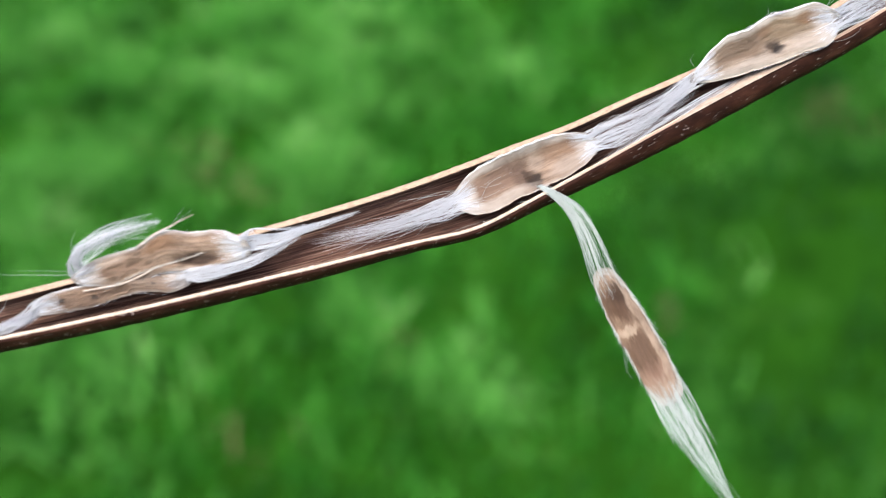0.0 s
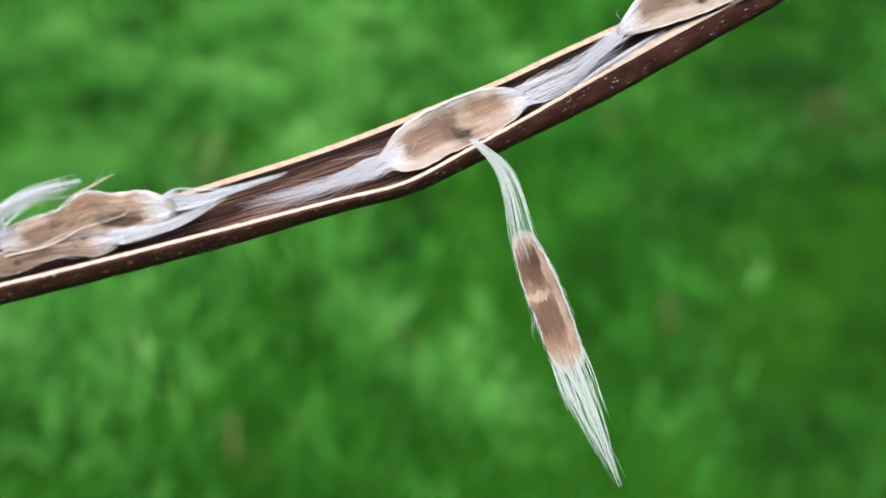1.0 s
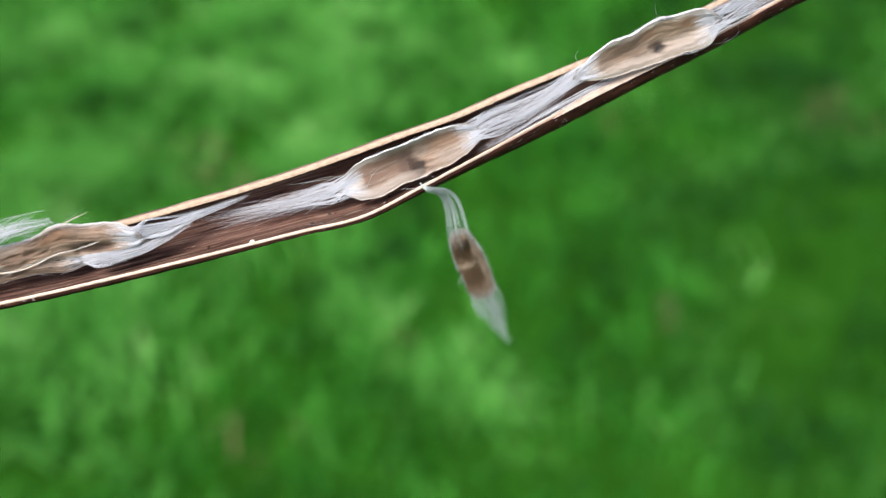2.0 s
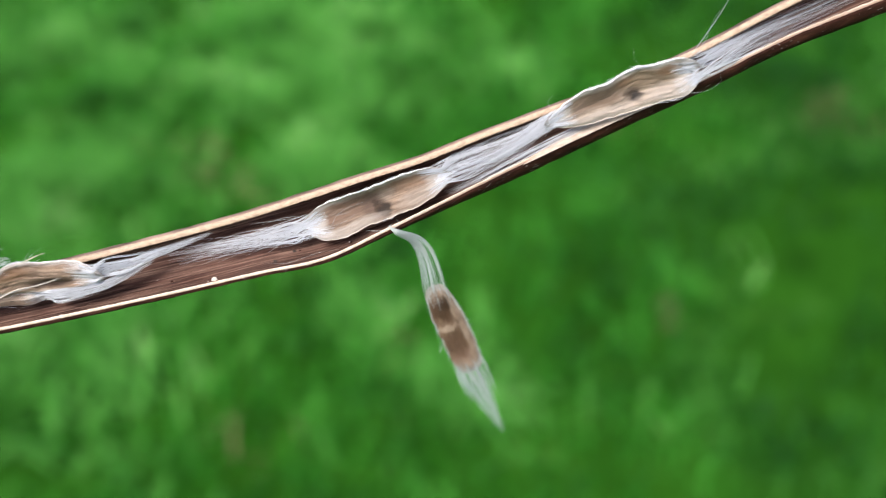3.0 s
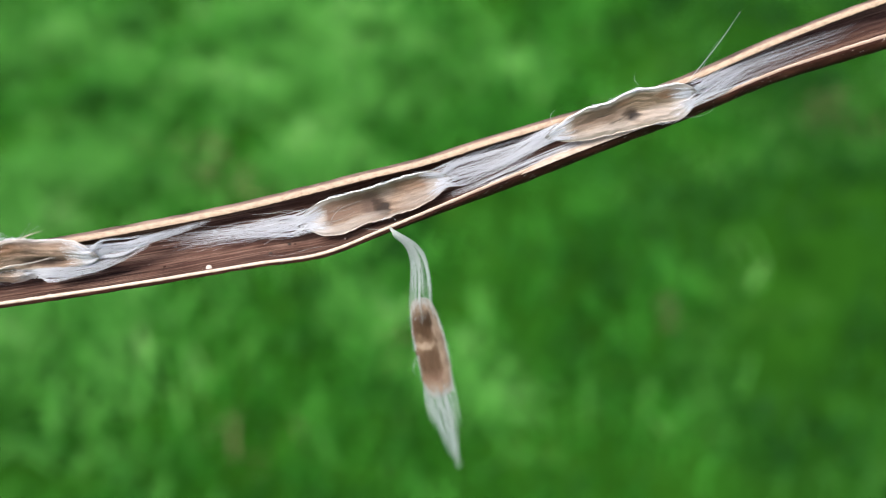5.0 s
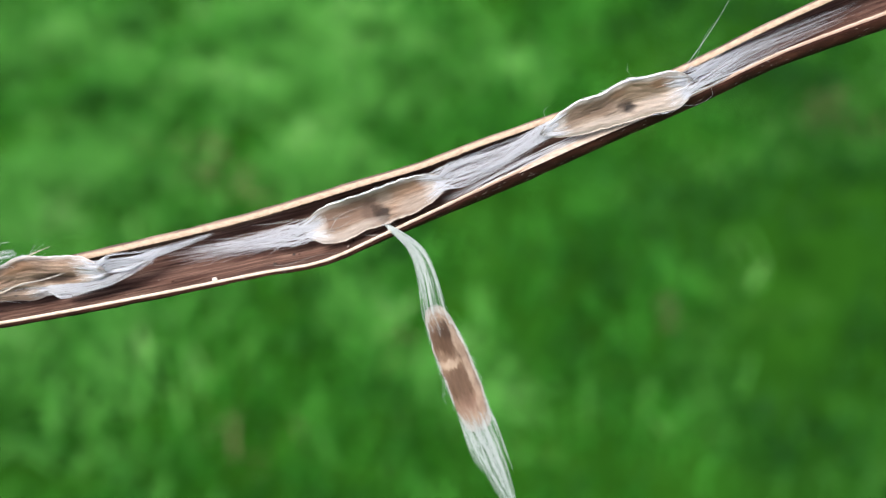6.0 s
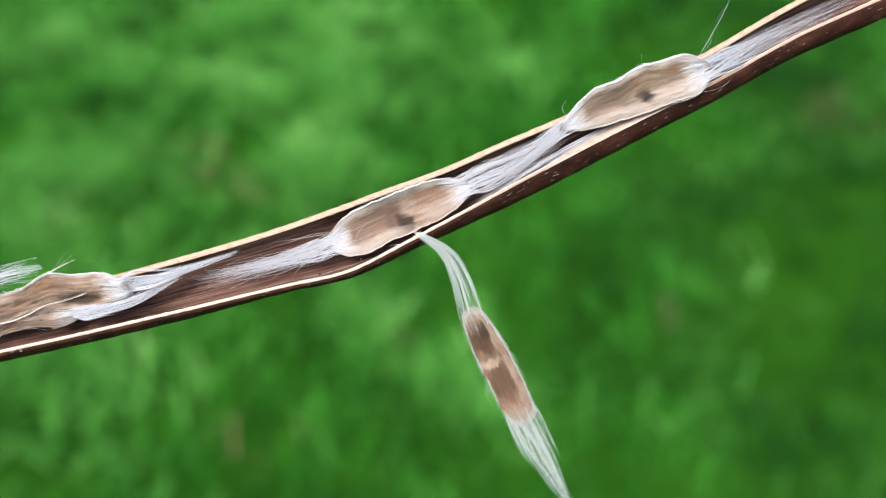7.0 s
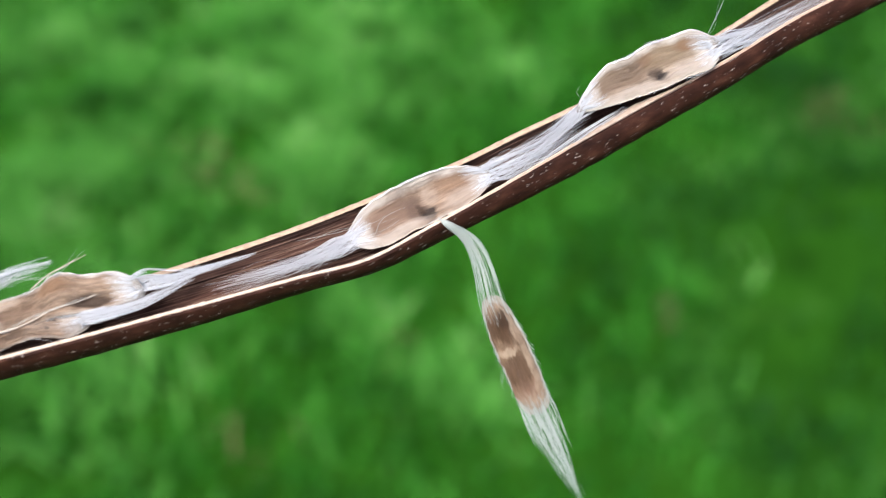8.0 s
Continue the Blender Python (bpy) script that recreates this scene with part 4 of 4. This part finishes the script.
# the loose seed hangs along -y of its own space from its root at the origin
def build_loose_seed():
    s = thing("winged_seed", (0, 0, 0), "loose brown seed dangling by its hairs and swinging", "seed", "seeds of the pod")
    rows, uv = [], []
    nu, nv = 44, 22
    half = curve_of([(0, 1.0), (0.1, 1.25), (0.3, 1.55), (0.6, 1.68), (0.85, 1.6), (1, 1.4)])

    def skin(u, v, raised=0.0, front=True):
        round_end = max(0.0, 1 - abs(2 * u - 1) ** 14) ** 0.5
        w = half(u) * round_end * (1 + 0.09 * noise.noise((u * 8, v, 41)) + 0.05 * noise.noise((u * 21, v, 43)))
        z = 0.16 * noise.noise((u * 4, v * 2, 44)) + 0.08 * noise.noise((u * 11, v * 4, 47)) + 0.05 * noise.noise((u * 6, v * 12, 49)) + (0.3 if front else -0.3) * (1 - v * v) * round_end
        return np.array((0.9 + v * w + 0.1 * math.sin(u * 3), -8.9 - 14.4 * u, z + raised))
    for i in range(nu):
        u = i / (nu - 1)
        row, row_uv = [], []
        for j in range(2 * nv):
            front = j < nv
            v = (-1 + 2 * j / (nv - 1)) if front else (1 - 2 * (j - nv) / (nv - 1))
            v = math.sin(v * math.pi / 2)
            row.append(skin(u, v, 0.0, front))
            row_uv.append((u, (v + 1) / 2))
        rows.append(row)
        uv.append(row_uv)
    wing = part("papery_wing", grid_mesh("papery_wing", np.array(rows), np.array(uv), closed=True), SEED_LOOSE, s, "cream papery wing")
    rows, uv = [], []
    for i in range(40):
        u = i / 39
        wide = 0.96 * max(0.0, 1 - abs(2 * u - 1) ** 5) ** 0.5
        row, row_uv = [], []
        for j in range(2 * 14):
            front = j < 14
            v = (-1 + 2 * j / 13) if front else (1 - 2 * (j - 14) / 13)
            row.append(skin(0.045 + 0.91 * u, v * wide * (1 + 0.08 * noise.noise((u * 9, v, 61))) - 0.06, 0.10 * (1 - v ** 4) if front else -0.10 * (1 - v ** 4), front))
            row_uv.append((u, (v + 1) / 2))
        rows.append(row)
        uv.append(row_uv)
    part("kernel", grid_mesh("kernel", np.array(rows), np.array(uv), closed=True), KERNEL_LOOSE, s, "chestnut brown seed core with a pale band")
    lines = []
    for k in range(120):
        u, side = rng.uniform(0.05, 0.98), rng.choice((-1, 1))
        a, b = skin(u, side * 0.9), skin(min(1, u + rng.uniform(0.06, 0.16)), side * 0.98)
        lines.append(bezier([a, (a + b) / 2 + (side * abs(rng.normal(0, 0.08)), 0, 0.05), b + (side * abs(rng.normal(0, 0.22)), -0.2, 0)], 6))
    lines.append(bezier([(-0.7, -16.5, 0), (-1.4, -18.2, 0.1), (-1.3, -19.3, 0.1)], 8))
    lines.append(bezier([(-0.7, -16.2, 0), (-1.2, -18.0, 0.1), (-1.6, -18.6, 0.1)], 8))
    tagged(part("fuzz", strand_mesh("fuzz", lines, 0.018, np.zeros(3)), WISP, wing, "fine white fuzz along the seed's edge"), kind="stuff")
    start = [(-0.4, 0.35, 0.25), (-0.2, 0.2, 0.75)]
    up = tuft([start + [(0.2, -0.1, 0.95), (2.0, -2.8, 0.25), (2.45, -6, 0.1), (2.2, -9.2, 0.3), (2.1, -11.4, 0.5)], start + [(0.1, -0.2, 0.95), (1.5, -3, 0.1), (1.5, -6.2, 0), (1.0, -9.2, 0.4), (0.9, -12.0, 0.62)],
               start + [(0, -0.3, 0.9), (0.8, -3.2, -0.1), (0.45, -6.2, -0.1), (-0.3, -9.2, 0.3), (-0.4, -11.4, 0.45)]], 170, 0.08, 0.10, locks=16)
    tagged(part("hair_tuft", strand_mesh("hair_tuft", up, 0.021, np.zeros(3)), WISP, s, "silky white hair tuft"), kind="stuff")
    felt(s, np.zeros(3), [[(-0.85, -21.6, 0.35), (-0.7, -24.5, 0.2), (-0.2, -28, 0), (0.7, -33.5, 0)], [(0.9, -21.9, 0.5), (0.9, -25, 0.35), (1.0, -29, 0.1), (1.0, -33.5, 0)], [(2.65, -21.6, 0.35), (2.5, -24.5, 0.2), (2.0, -28, 0), (1.3, -33.5, 0)]], WEB, own=True)
    felt(s, np.zeros(3), [[(2.1, -11.0, 0.45), (2.2, -8.5, 0.2), (2.4, -5.5, 0.1), (1.2, -1.5, 0.2)], [(0.9, -11.2, 0.55), (1.1, -8.5, 0.25), (1.4, -5.5, 0), (0.8, -1.5, 0.1)], [(-0.35, -11.0, 0.45), (-0.15, -8.5, 0.2), (0.4, -5.5, -0.1), (0.4, -1.5, 0)]], WEB, own=True)
    down = tuft([[(-0.75, -20.6, 0.3), (-0.8, -24.5, 0.2), (-0.4, -28, 0), (0.7, -34, 0)], [(2.55, -20.6, 0.3), (2.6, -24.5, 0.2), (2.2, -28, 0), (1.4, -33.5, 0)],
                 [(0.3, -21.4, 0.5), (0.5, -25.5, 0.3), (0.8, -29.5, 0.1), (1.0, -35.5, 0)], [(1.6, -21.4, 0.5), (1.5, -25.5, 0.3), (1.3, -29.5, 0.1), (1.1, -35, 0)]], 200, 0.10, 0.18, locks=16)
    for side, drop in ((-1, 27.5), (-1, 26.2), (1, 27.0), (1, 28.5)):
        down += tuft([[(0.9 + side * 1.6, -21.0, 0.2), (0.9 + side * 1.8, -24, 0.3), (0.9 + side * 1.7, -drop, 0.3)], [(0.9 + side * 1.4, -21.0, 0.2), (0.9 + side * 1.6, -24, 0.3), (0.9 + side * 1.5, -drop, 0.3)]], 6, 0.05, 0.1, locks=2)
    tagged(part("hair_tuft", strand_mesh("hair_tuft", down, 0.021, np.zeros(3)), WISP, s, "silky white hair tuft"), kind="stuff")
    return s


# ---- ground ----
def build_ground():
    n = 24
    me = bpy.data.meshes.new("ground")
    bm = bmesh.new()
    bmesh.ops.create_grid(bm, x_segments=n, y_segments=n, size=1500)
    bm.to_mesh(me)
    bm.free()
    me.materials.append(TURF)
    return tagged(new("ground", me), "green lawn turf under the grass", "ground", kind="structure")


def blades(name, spots, mat, label, category):
    """Bent, tapering blades: spots are x, y, length, width, turn, lean."""
    x, y, length, width, turn, lean = np.array(spots).T
    d = np.stack([np.cos(turn), np.sin(turn), 0 * turn], -1)
    w = np.stack([-np.sin(turn), np.cos(turn), 0 * turn], -1) * (width / 2)[:, None]
    foot = np.stack([x, y, 0 * x], -1)
    rings = []
    for f, g in ((0, 0.8), (0.4, 1.0), (0.75, 0.7), (1.0, 0.0)):
        c = foot + d * (lean * length * f * f)[:, None]
        c[:, 2] += length * f * (1 - 0.25 * lean * f)
        rings += [c - w * g, c + w * g] if g else [c]
    verts = np.stack(rings, 1)
    n = len(verts)
    base = 7 * np.arange(n)[:, None]
    faces = (base + np.array([0, 1, 3, 2])).tolist() + (base + np.array([2, 3, 5, 4])).tolist() + (base + np.array([4, 5, 6])).tolist()
    me = bpy.data.meshes.new(name)
    me.from_pydata(verts.reshape(-1, 3).tolist(), [], faces)
    me.materials.append(mat)
    return tagged(new(name, me), label, category, kind="stuff")


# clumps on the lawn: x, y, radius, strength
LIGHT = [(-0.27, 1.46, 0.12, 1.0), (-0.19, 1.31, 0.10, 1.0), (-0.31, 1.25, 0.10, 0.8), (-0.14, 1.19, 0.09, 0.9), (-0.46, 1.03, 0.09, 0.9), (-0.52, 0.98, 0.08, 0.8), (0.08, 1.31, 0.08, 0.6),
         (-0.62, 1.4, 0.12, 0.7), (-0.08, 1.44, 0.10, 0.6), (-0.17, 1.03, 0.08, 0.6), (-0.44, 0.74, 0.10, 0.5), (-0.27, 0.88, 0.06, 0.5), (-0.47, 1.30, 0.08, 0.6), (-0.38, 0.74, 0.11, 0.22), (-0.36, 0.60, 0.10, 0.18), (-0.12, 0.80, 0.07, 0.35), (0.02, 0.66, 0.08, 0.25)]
DIM = [(-0.43, 1.48, 0.05), (-0.60, 1.13, 0.06), (-0.03, 1.07, 0.05), (0.33, 1.36, 0.09), (0.37, 0.88, 0.08), (-0.19, 0.56, 0.05), (0.21, 0.54, 0.06), (0.33, 0.69, 0.07), (0.46, 0.80, 0.09)]
DRY = [(0.57, 1.18, 0.03, 40), (-0.34, 1.09, 0.025, 12), (-0.30, 1.05, 0.025, 12), (-0.26, 1.01, 0.02, 10), (-0.14, 0.62, 0.03, 3), (-0.01, 0.72, 0.02, 3), (-0.19, 0.58, 0.025, 3), (0.25, 1.16, 0.02, 6), (0.23, 0.76, 0.02, 2)]


SPAN = 1.6  # the tables above are for an eye 0.75 m up


def build_grass():
    spots, pale_blades = [], []
    while len(spots) < 74000:
        x, y = rng.normal(0, 0.85), 1.15 + rng.normal(0, 0.75)
        thick = noise.noise((x * 6, y * 6, 1.0)) + 0.5 * noise.noise((x * 14, y * 14, 5.0))
        thin = sum(math.exp(-((x - a) ** 2 + (y - b) ** 2) / (r * r)) for a, b, r in DIM)
        if rng.random() > (0.7 + 0.6 * thick - 0.55 * thin) * min(1.0, 0.45 + 0.4 * (x * x + (y - 1.1) ** 2)):
            continue
        spots.append((x * SPAN, y * SPAN, rng.uniform(0.03, 0.075) * (1 + 0.5 * thick - 0.3 * thin), rng.uniform(0.003, 0.006), rng.uniform(0, 6.28), rng.uniform(0.2, 1.1)))
    for _ in range(26000):
        far, turn = 1.5 + abs(rng.normal(0, 2.5)), rng.uniform(0, 6.28)
        spots.append((far * math.cos(turn), 1.8 + far * math.sin(turn), rng.uniform(0.03, 0.075), rng.uniform(0.004, 0.008), rng.uniform(0, 6.28), rng.uniform(0.2, 1.1)))
    # blades on the right side, which take the shade-coloured copy
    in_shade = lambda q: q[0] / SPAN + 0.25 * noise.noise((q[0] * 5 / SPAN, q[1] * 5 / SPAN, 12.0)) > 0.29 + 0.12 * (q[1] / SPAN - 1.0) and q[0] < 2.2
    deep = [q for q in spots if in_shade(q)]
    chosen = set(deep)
    blades("grass", [q for q in spots if q not in chosen], GRASS, "lush green lawn grass", "grass")
    blades("shaded_grass", deep, SHADED_GRASS, "lawn grass with shade put into its darker green", "grass")
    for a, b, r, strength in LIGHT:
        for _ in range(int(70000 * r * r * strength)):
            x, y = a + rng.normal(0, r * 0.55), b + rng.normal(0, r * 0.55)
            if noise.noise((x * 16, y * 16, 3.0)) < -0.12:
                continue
            pale_blades.append((x * SPAN, y * SPAN, rng.uniform(0.05, 0.09), rng.uniform(0.005, 0.010), rng.uniform(0, 6.28), rng.uniform(0.5, 1.4)))
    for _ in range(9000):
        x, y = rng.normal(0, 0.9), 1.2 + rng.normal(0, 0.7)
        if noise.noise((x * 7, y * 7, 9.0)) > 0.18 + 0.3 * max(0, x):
            pale_blades.append((x * SPAN, y * SPAN, rng.uniform(0.04, 0.08), rng.uniform(0.004, 0.008), rng.uniform(0, 6.28), rng.uniform(0.5, 1.3)))
    blades("pale_grass", pale_blades, PALE_GRASS, "pale yellow-green grass in clumps", "grass")
    straw = []
    for a, b, r, count in DRY:
        for _ in range(int(1.3 * count)):
            straw.append(((a + rng.normal(0, r)) * SPAN, (b + rng.normal(0, r)) * SPAN, rng.uniform(0.03, 0.07), rng.uniform(0.003, 0.006), rng.uniform(0, 6.28), rng.uniform(0.7, 1.6)))
    for k in range(3):
        straw.append(((0.245 + 0.006 * k) * SPAN, 0.79 * SPAN, 0.15, 0.003, -1.75, 1.2))
    blades("dry_grass", straw, STRAW, "dry straw-brown blades in the lawn", "grass")


build_ground()
build_grass()
POD = build_pod()
SEEDS = [build_middle_seed(), build_upper_seed(), build_folded_seed(), build_low_seed()]
LOOSE = build_loose_seed()


# ---- what moves ----
def turned(w):
    """A turn from a rotation vector in degrees."""
    v = Vector([radians(a) for a in w])
    return Matrix.Rotation(v.length, 4, v.normalized()) if v.length > 1e-9 else Matrix.Identity(4)


def motions():
    # seconds, turn of the pod (degrees), shift (millimetres), in the camera's directions
    sway = [
        (0.0, -6.8, 1.2, 0.9, 11.94, 4.06, 3.52),
        (0.1, -7.9, 1.2, 1.2, 11.76, 3.99, 3.75),
        (0.2, -9.2, 1.2, 1.6, 11.50, 4.01, 4.00),
        (0.3, -10.4, 1.2, 2.0, 10.91, 4.68, 4.23),
        (0.4, -11.4, 1.2, 2.3, 8.98, 5.24, 4.44),
        (0.5, -12.1, 1.1, 2.5, 8.30, 5.63, 4.58),
        (0.6, -12.5, 0.9, 2.6, 8.58, 5.73, 4.72),
        (0.7, -12.8, 0.7, 2.7, 7.24, 6.66, 4.88),
        (0.8, -12.9, 0.5, 2.7, 6.53, 7.24, 4.96),
        (0.9, -12.6, 0.4, 2.7, 6.37, 7.43, 4.90),
        (1.0, -11.9, 0.5, 2.6, 5.48, 8.24, 4.61),
        (1.1, -10.7, 1.0, 2.6, 5.22, 8.95, 3.99),
        (1.2, -9.0, 1.7, 2.7, 5.05, 9.45, 3.10),
        (1.3, -7.1, 2.6, 2.6, 4.07, 10.76, 2.09),
        (1.4, -4.8, 3.5, 2.5, 2.80, 10.44, 1.10),
        (1.5, -2.3, 4.3, 2.3, 2.28, 9.46, 0.29),
        (1.6, 0.6, 5.5, 1.9, 1.96, 8.77, -0.54),
        (1.7, 3.9, 7.2, 1.3, 2.57, 7.14, -1.48),
        (1.8, 7.5, 8.6, 0.7, 2.42, 6.29, -2.26),
        (1.9, 10.9, 9.0, 0.1, 1.94, 5.86, -2.59),
        (2.0, 14.0, 7.8, -0.4, 1.10, 5.34, -2.19),
        (2.1, 16.7, 4.3, -0.8, 0.74, 4.00, -0.89),
        (2.2, 19.1, 0.5, -1.1, -0.13, 2.67, 0.57),
        (3.3, 18.3, 7.3, -2.2, -2.72, 0.86, -1.06),
        (3.4, 18.2, 8.5, -2.4, -2.55, 1.20, -1.64),
        (3.5, 18.6, 9.2, -2.5, -2.55, 1.54, -2.10),
        (3.6, 19.3, 9.6, -2.8, -2.34, 2.01, -2.57),
        (3.7, 20.3, 9.9, -3.0, -2.61, 2.66, -3.12),
        (3.8, 21.3, 10.1, -3.2, -2.06, 3.31, -3.67),
        (3.9, 22.3, 10.4, -3.5, -0.65, 3.36, -4.14),
        (4.0, 23.2, 10.8, -3.9, -1.15, 3.94, -4.43),
        (4.1, 24.2, 11.7, -4.4, 0.81, 2.50, -4.54),
        (4.2, 25.6, 13.0, -5.0, 0.44, 1.26, -4.52),
        (4.3, 26.7, 14.2, -5.6, 0.21, 0.64, -4.39),
        (4.4, 27.0, 14.8, -6.1, -0.10, 0.36, -4.16),
        (4.5, 26.1, 14.4, -6.5, -0.42, 0.54, -3.83),
        (4.6, 23.6, 12.7, -6.6, -1.23, 0.55, -3.36),
        (4.7, 20.7, 10.8, -6.7, -2.12, 0.67, -2.88),
        (5.8, 17.9, 9.9, -4.0, -2.37, 1.94, -1.58),
        (5.9, 16.7, 7.1, -3.6, -2.50, 1.28, -2.02),
        (6.0, 15.3, 4.6, -3.1, -2.56, 0.62, -2.39),
        (6.1, 13.8, 3.5, -2.8, -2.21, 0.35, -2.36),
        (6.2, 12.2, 3.6, -2.4, -1.88, 0.06, -2.01),
        (6.3, 10.5, 4.2, -2.1, -0.95, 0.65, -1.49),
        (6.4, 8.8, 4.9, -1.8, -0.56, 0.16, -0.96),
        (6.5, 7.2, 5.0, -1.5, -0.38, -0.03, -0.59),
        (6.6, 5.7, 4.2, -1.2, -0.26, -0.00, -0.42),
        (6.7, 4.4, 3.1, -0.9, -0.95, -0.11, -0.33),
        (6.8, 3.1, 1.9, -0.6, -0.83, 0.49, -0.28),
        (6.9, 1.6, 0.8, -0.3, -0.56, -0.08, -0.19),
        (7.0, -0.0, 0.0, 0.0, -0.00, 0.00, 0.00),
        (7.1, -1.9, -0.2, 0.3, 0.43, 0.14, 0.32),
        (7.2, -4.0, -0.2, 0.7, 1.44, 0.27, 0.72),
        (7.3, -6.2, 0.0, 1.0, 1.31, 0.33, 1.16),
        (7.4, -8.4, 0.2, 1.4, 1.22, 0.71, 1.61),
        (7.5, -10.5, 0.1, 1.8, 1.48, 0.96, 2.02),
        (7.6, -12.5, -0.2, 2.1, 1.68, 0.62, 2.40),
        (7.8, -16.3, -1.3, 2.8, 1.95, 0.81, 3.12),
        (8.0, -20.2, -2.4, 3.5, 2.20, 1.51, 3.83),
    ]
    # seconds, lean to the right and towards the lens (degrees), slip of the root (millimetres) of the loose seed
    swing = [
        (0.0, 29.3, -1.0, -0.58, 0.03),
        (0.1, 32.7, -13.7, -0.53, 0.04),
        (0.2, 24.6, -14.5, -0.48, 0.04),
        (0.3, 28.6, -1.0, -0.43, 0.04),
        (0.4, 27.7, -1.0, -0.37, 0.04),
        (0.5, 31.6, -1.0, -0.32, 0.04),
        (0.6, 9.7, -5.8, -0.32, 0.04),
        (0.7, 22.6, -6.1, -0.32, 0.04),
        (0.8, 16.7, -6.7, -0.31, 0.04),
        (0.9, 14.9, -17.3, -0.31, 0.04),
        (1.0, 21.5, -5.9, -0.31, 0.04),
        (1.1, 16.3, -17.5, -0.34, -0.04),
        (1.2, 18.2, -18.7, -0.36, -0.11),
        (1.3, 20.4, -15.4, -0.39, -0.19),
        (1.4, 22.2, -14.0, -0.42, -0.26),
        (1.5, 12.9, -22.0, -0.44, -0.34),
        (1.6, 20.8, -13.8, -0.50, -0.35),
        (1.7, 31.3, -11.2, -0.55, -0.35),
        (1.8, 13.0, -28.1, -0.61, -0.36),
        (1.9, 19.8, -47.2, -0.67, -0.37),
        (2.0, 25.7, -53.0, -0.72, -0.38),
        (2.1, 19.3, -37.1, -0.35, -0.56),
        (2.2, 18.7, -43.6, 0.02, -0.75),
        (3.3, 20.6, -38.6, -0.35, -0.31),
        (3.4, 13.8, -36.7, -0.39, -0.27),
        (3.5, 18.9, -31.6, -0.42, -0.23),
        (3.6, 17.8, -36.1, -0.49, -0.19),
        (3.7, 15.4, -32.1, -0.55, -0.16),
        (3.8, 13.9, -33.3, -0.62, -0.12),
        (3.9, 21.7, -22.8, -0.69, -0.09),
        (4.0, 17.6, -19.6, -0.75, -0.05),
        (4.1, 25.2, -17.9, -0.84, -0.05),
        (4.2, 27.2, -1.0, -0.93, -0.05),
        (4.3, 24.2, -25.9, -1.02, -0.05),
        (4.4, 23.0, -1.7, -1.11, -0.05),
        (4.5, 22.0, -15.9, -1.20, -0.04),
        (4.6, 15.5, -17.9, -0.84, -0.31),
        (4.7, 12.1, -33.1, -0.48, -0.57),
        (5.8, 15.1, -6.8, 0.63, -0.18),
        (5.9, 21.2, -17.3, 0.10, -0.11),
        (6.0, 21.2, -12.5, -0.42, -0.03),
        (6.1, 27.5, -34.9, -0.40, -0.03),
        (6.2, 28.8, -35.2, -0.38, -0.03),
        (6.3, 31.4, -25.4, -0.36, -0.03),
        (6.4, 35.9, -20.1, -0.33, -0.03),
        (6.5, 39.2, -19.9, -0.31, -0.03),
        (6.6, 27.1, -22.2, -0.25, -0.03),
        (6.7, 23.6, -41.5, -0.19, -0.02),
        (6.8, 21.8, -24.8, -0.13, -0.01),
        (6.9, 22.7, -22.3, -0.07, -0.01),
        (7.0, 26.7, -16.4, -0.00, -0.00),
        (7.1, 21.2, -27.1, 0.01, -0.03),
        (7.2, 24.5, -20.5, 0.03, -0.05),
        (7.3, 18.8, -27.5, 0.05, -0.08),
        (7.4, 18.3, -28.1, 0.06, -0.11),
        (7.5, 22.5, -22.0, 0.08, -0.13),
        (7.6, 22.5, -26.9, 0.10, -0.11),
        (7.8, 25.1, -21.7, 0.14, -0.06),
        (8.0, 24.3, -21.8, 0.17, -0.01),
    ]
    def eased(rows):
        """Adds a middle row to each long step, so that the glide does not overshoot."""
        out = [rows[0]]
        for q, r in zip(rows, rows[1:]):
            if r[0] - q[0] > 0.5:
                out.append(tuple((a + b) / 2 for a, b in zip(q, r)))
            out.append(r)
        return out
    sway, swing = eased(sway), eased(swing)
    sway_at = [curve_of([(r[0], r[k]) for r in sway]) for k in range(1, 7)]
    swing_at = [curve_of([(r[0], r[k]) for r in swing]) for k in range(1, 5)]
    front = EYE @ Matrix.Translation((0, 0, -REACH * MM))
    times = [i / 10 for i in range(81)]

    def pod_pose(t):
        a = [float(c(t)) for c in sway_at]
        return front @ Matrix.Translation([v * MM for v in a[3:]]) @ turned(a[:3])
    poses = [(t, pod_pose(t)) for t in times]
    for ob in (POD, *SEEDS):
        walk(ob, [(t, m @ Matrix.Translation(list(ob["at"]))) for t, m in poses])
    root = Vector((-2.25, 1.56, -0.2)) * MM
    # gusts in which the loose seed flutters quickly: middle and length in seconds, degrees
    gusts = [(0.5, 0.08, 11.0), (1.2, 0.12, 5.0), (1.53, 0.12, 18.0), (1.8, 0.1, 6.0)]
    fine_times = sorted(set(times) | {i / 30 for i in range(10, 21)} | {i / 30 for i in range(30, 61)})
    rows = []
    for t in fine_times:
        m = pod_pose(t)
        lean, toward, right, up = (float(c(t)) for c in swing_at)
        lean += math.sin(20 * math.pi * t) * sum(most * math.exp(-((t - mid) / long) ** 2) for mid, long, most in gusts)
        hang = Matrix.Rotation(radians(lean), 4, "Z") @ Matrix.Rotation(radians(-toward), 4, "X")
        held = m @ root + front.to_3x3() @ Vector((right * MM, up * MM, 0))
        rows.append((t, Matrix.Translation(held) @ front.to_3x3().to_4x4() @ hang))
    walk(LOOSE, rows)


motions()
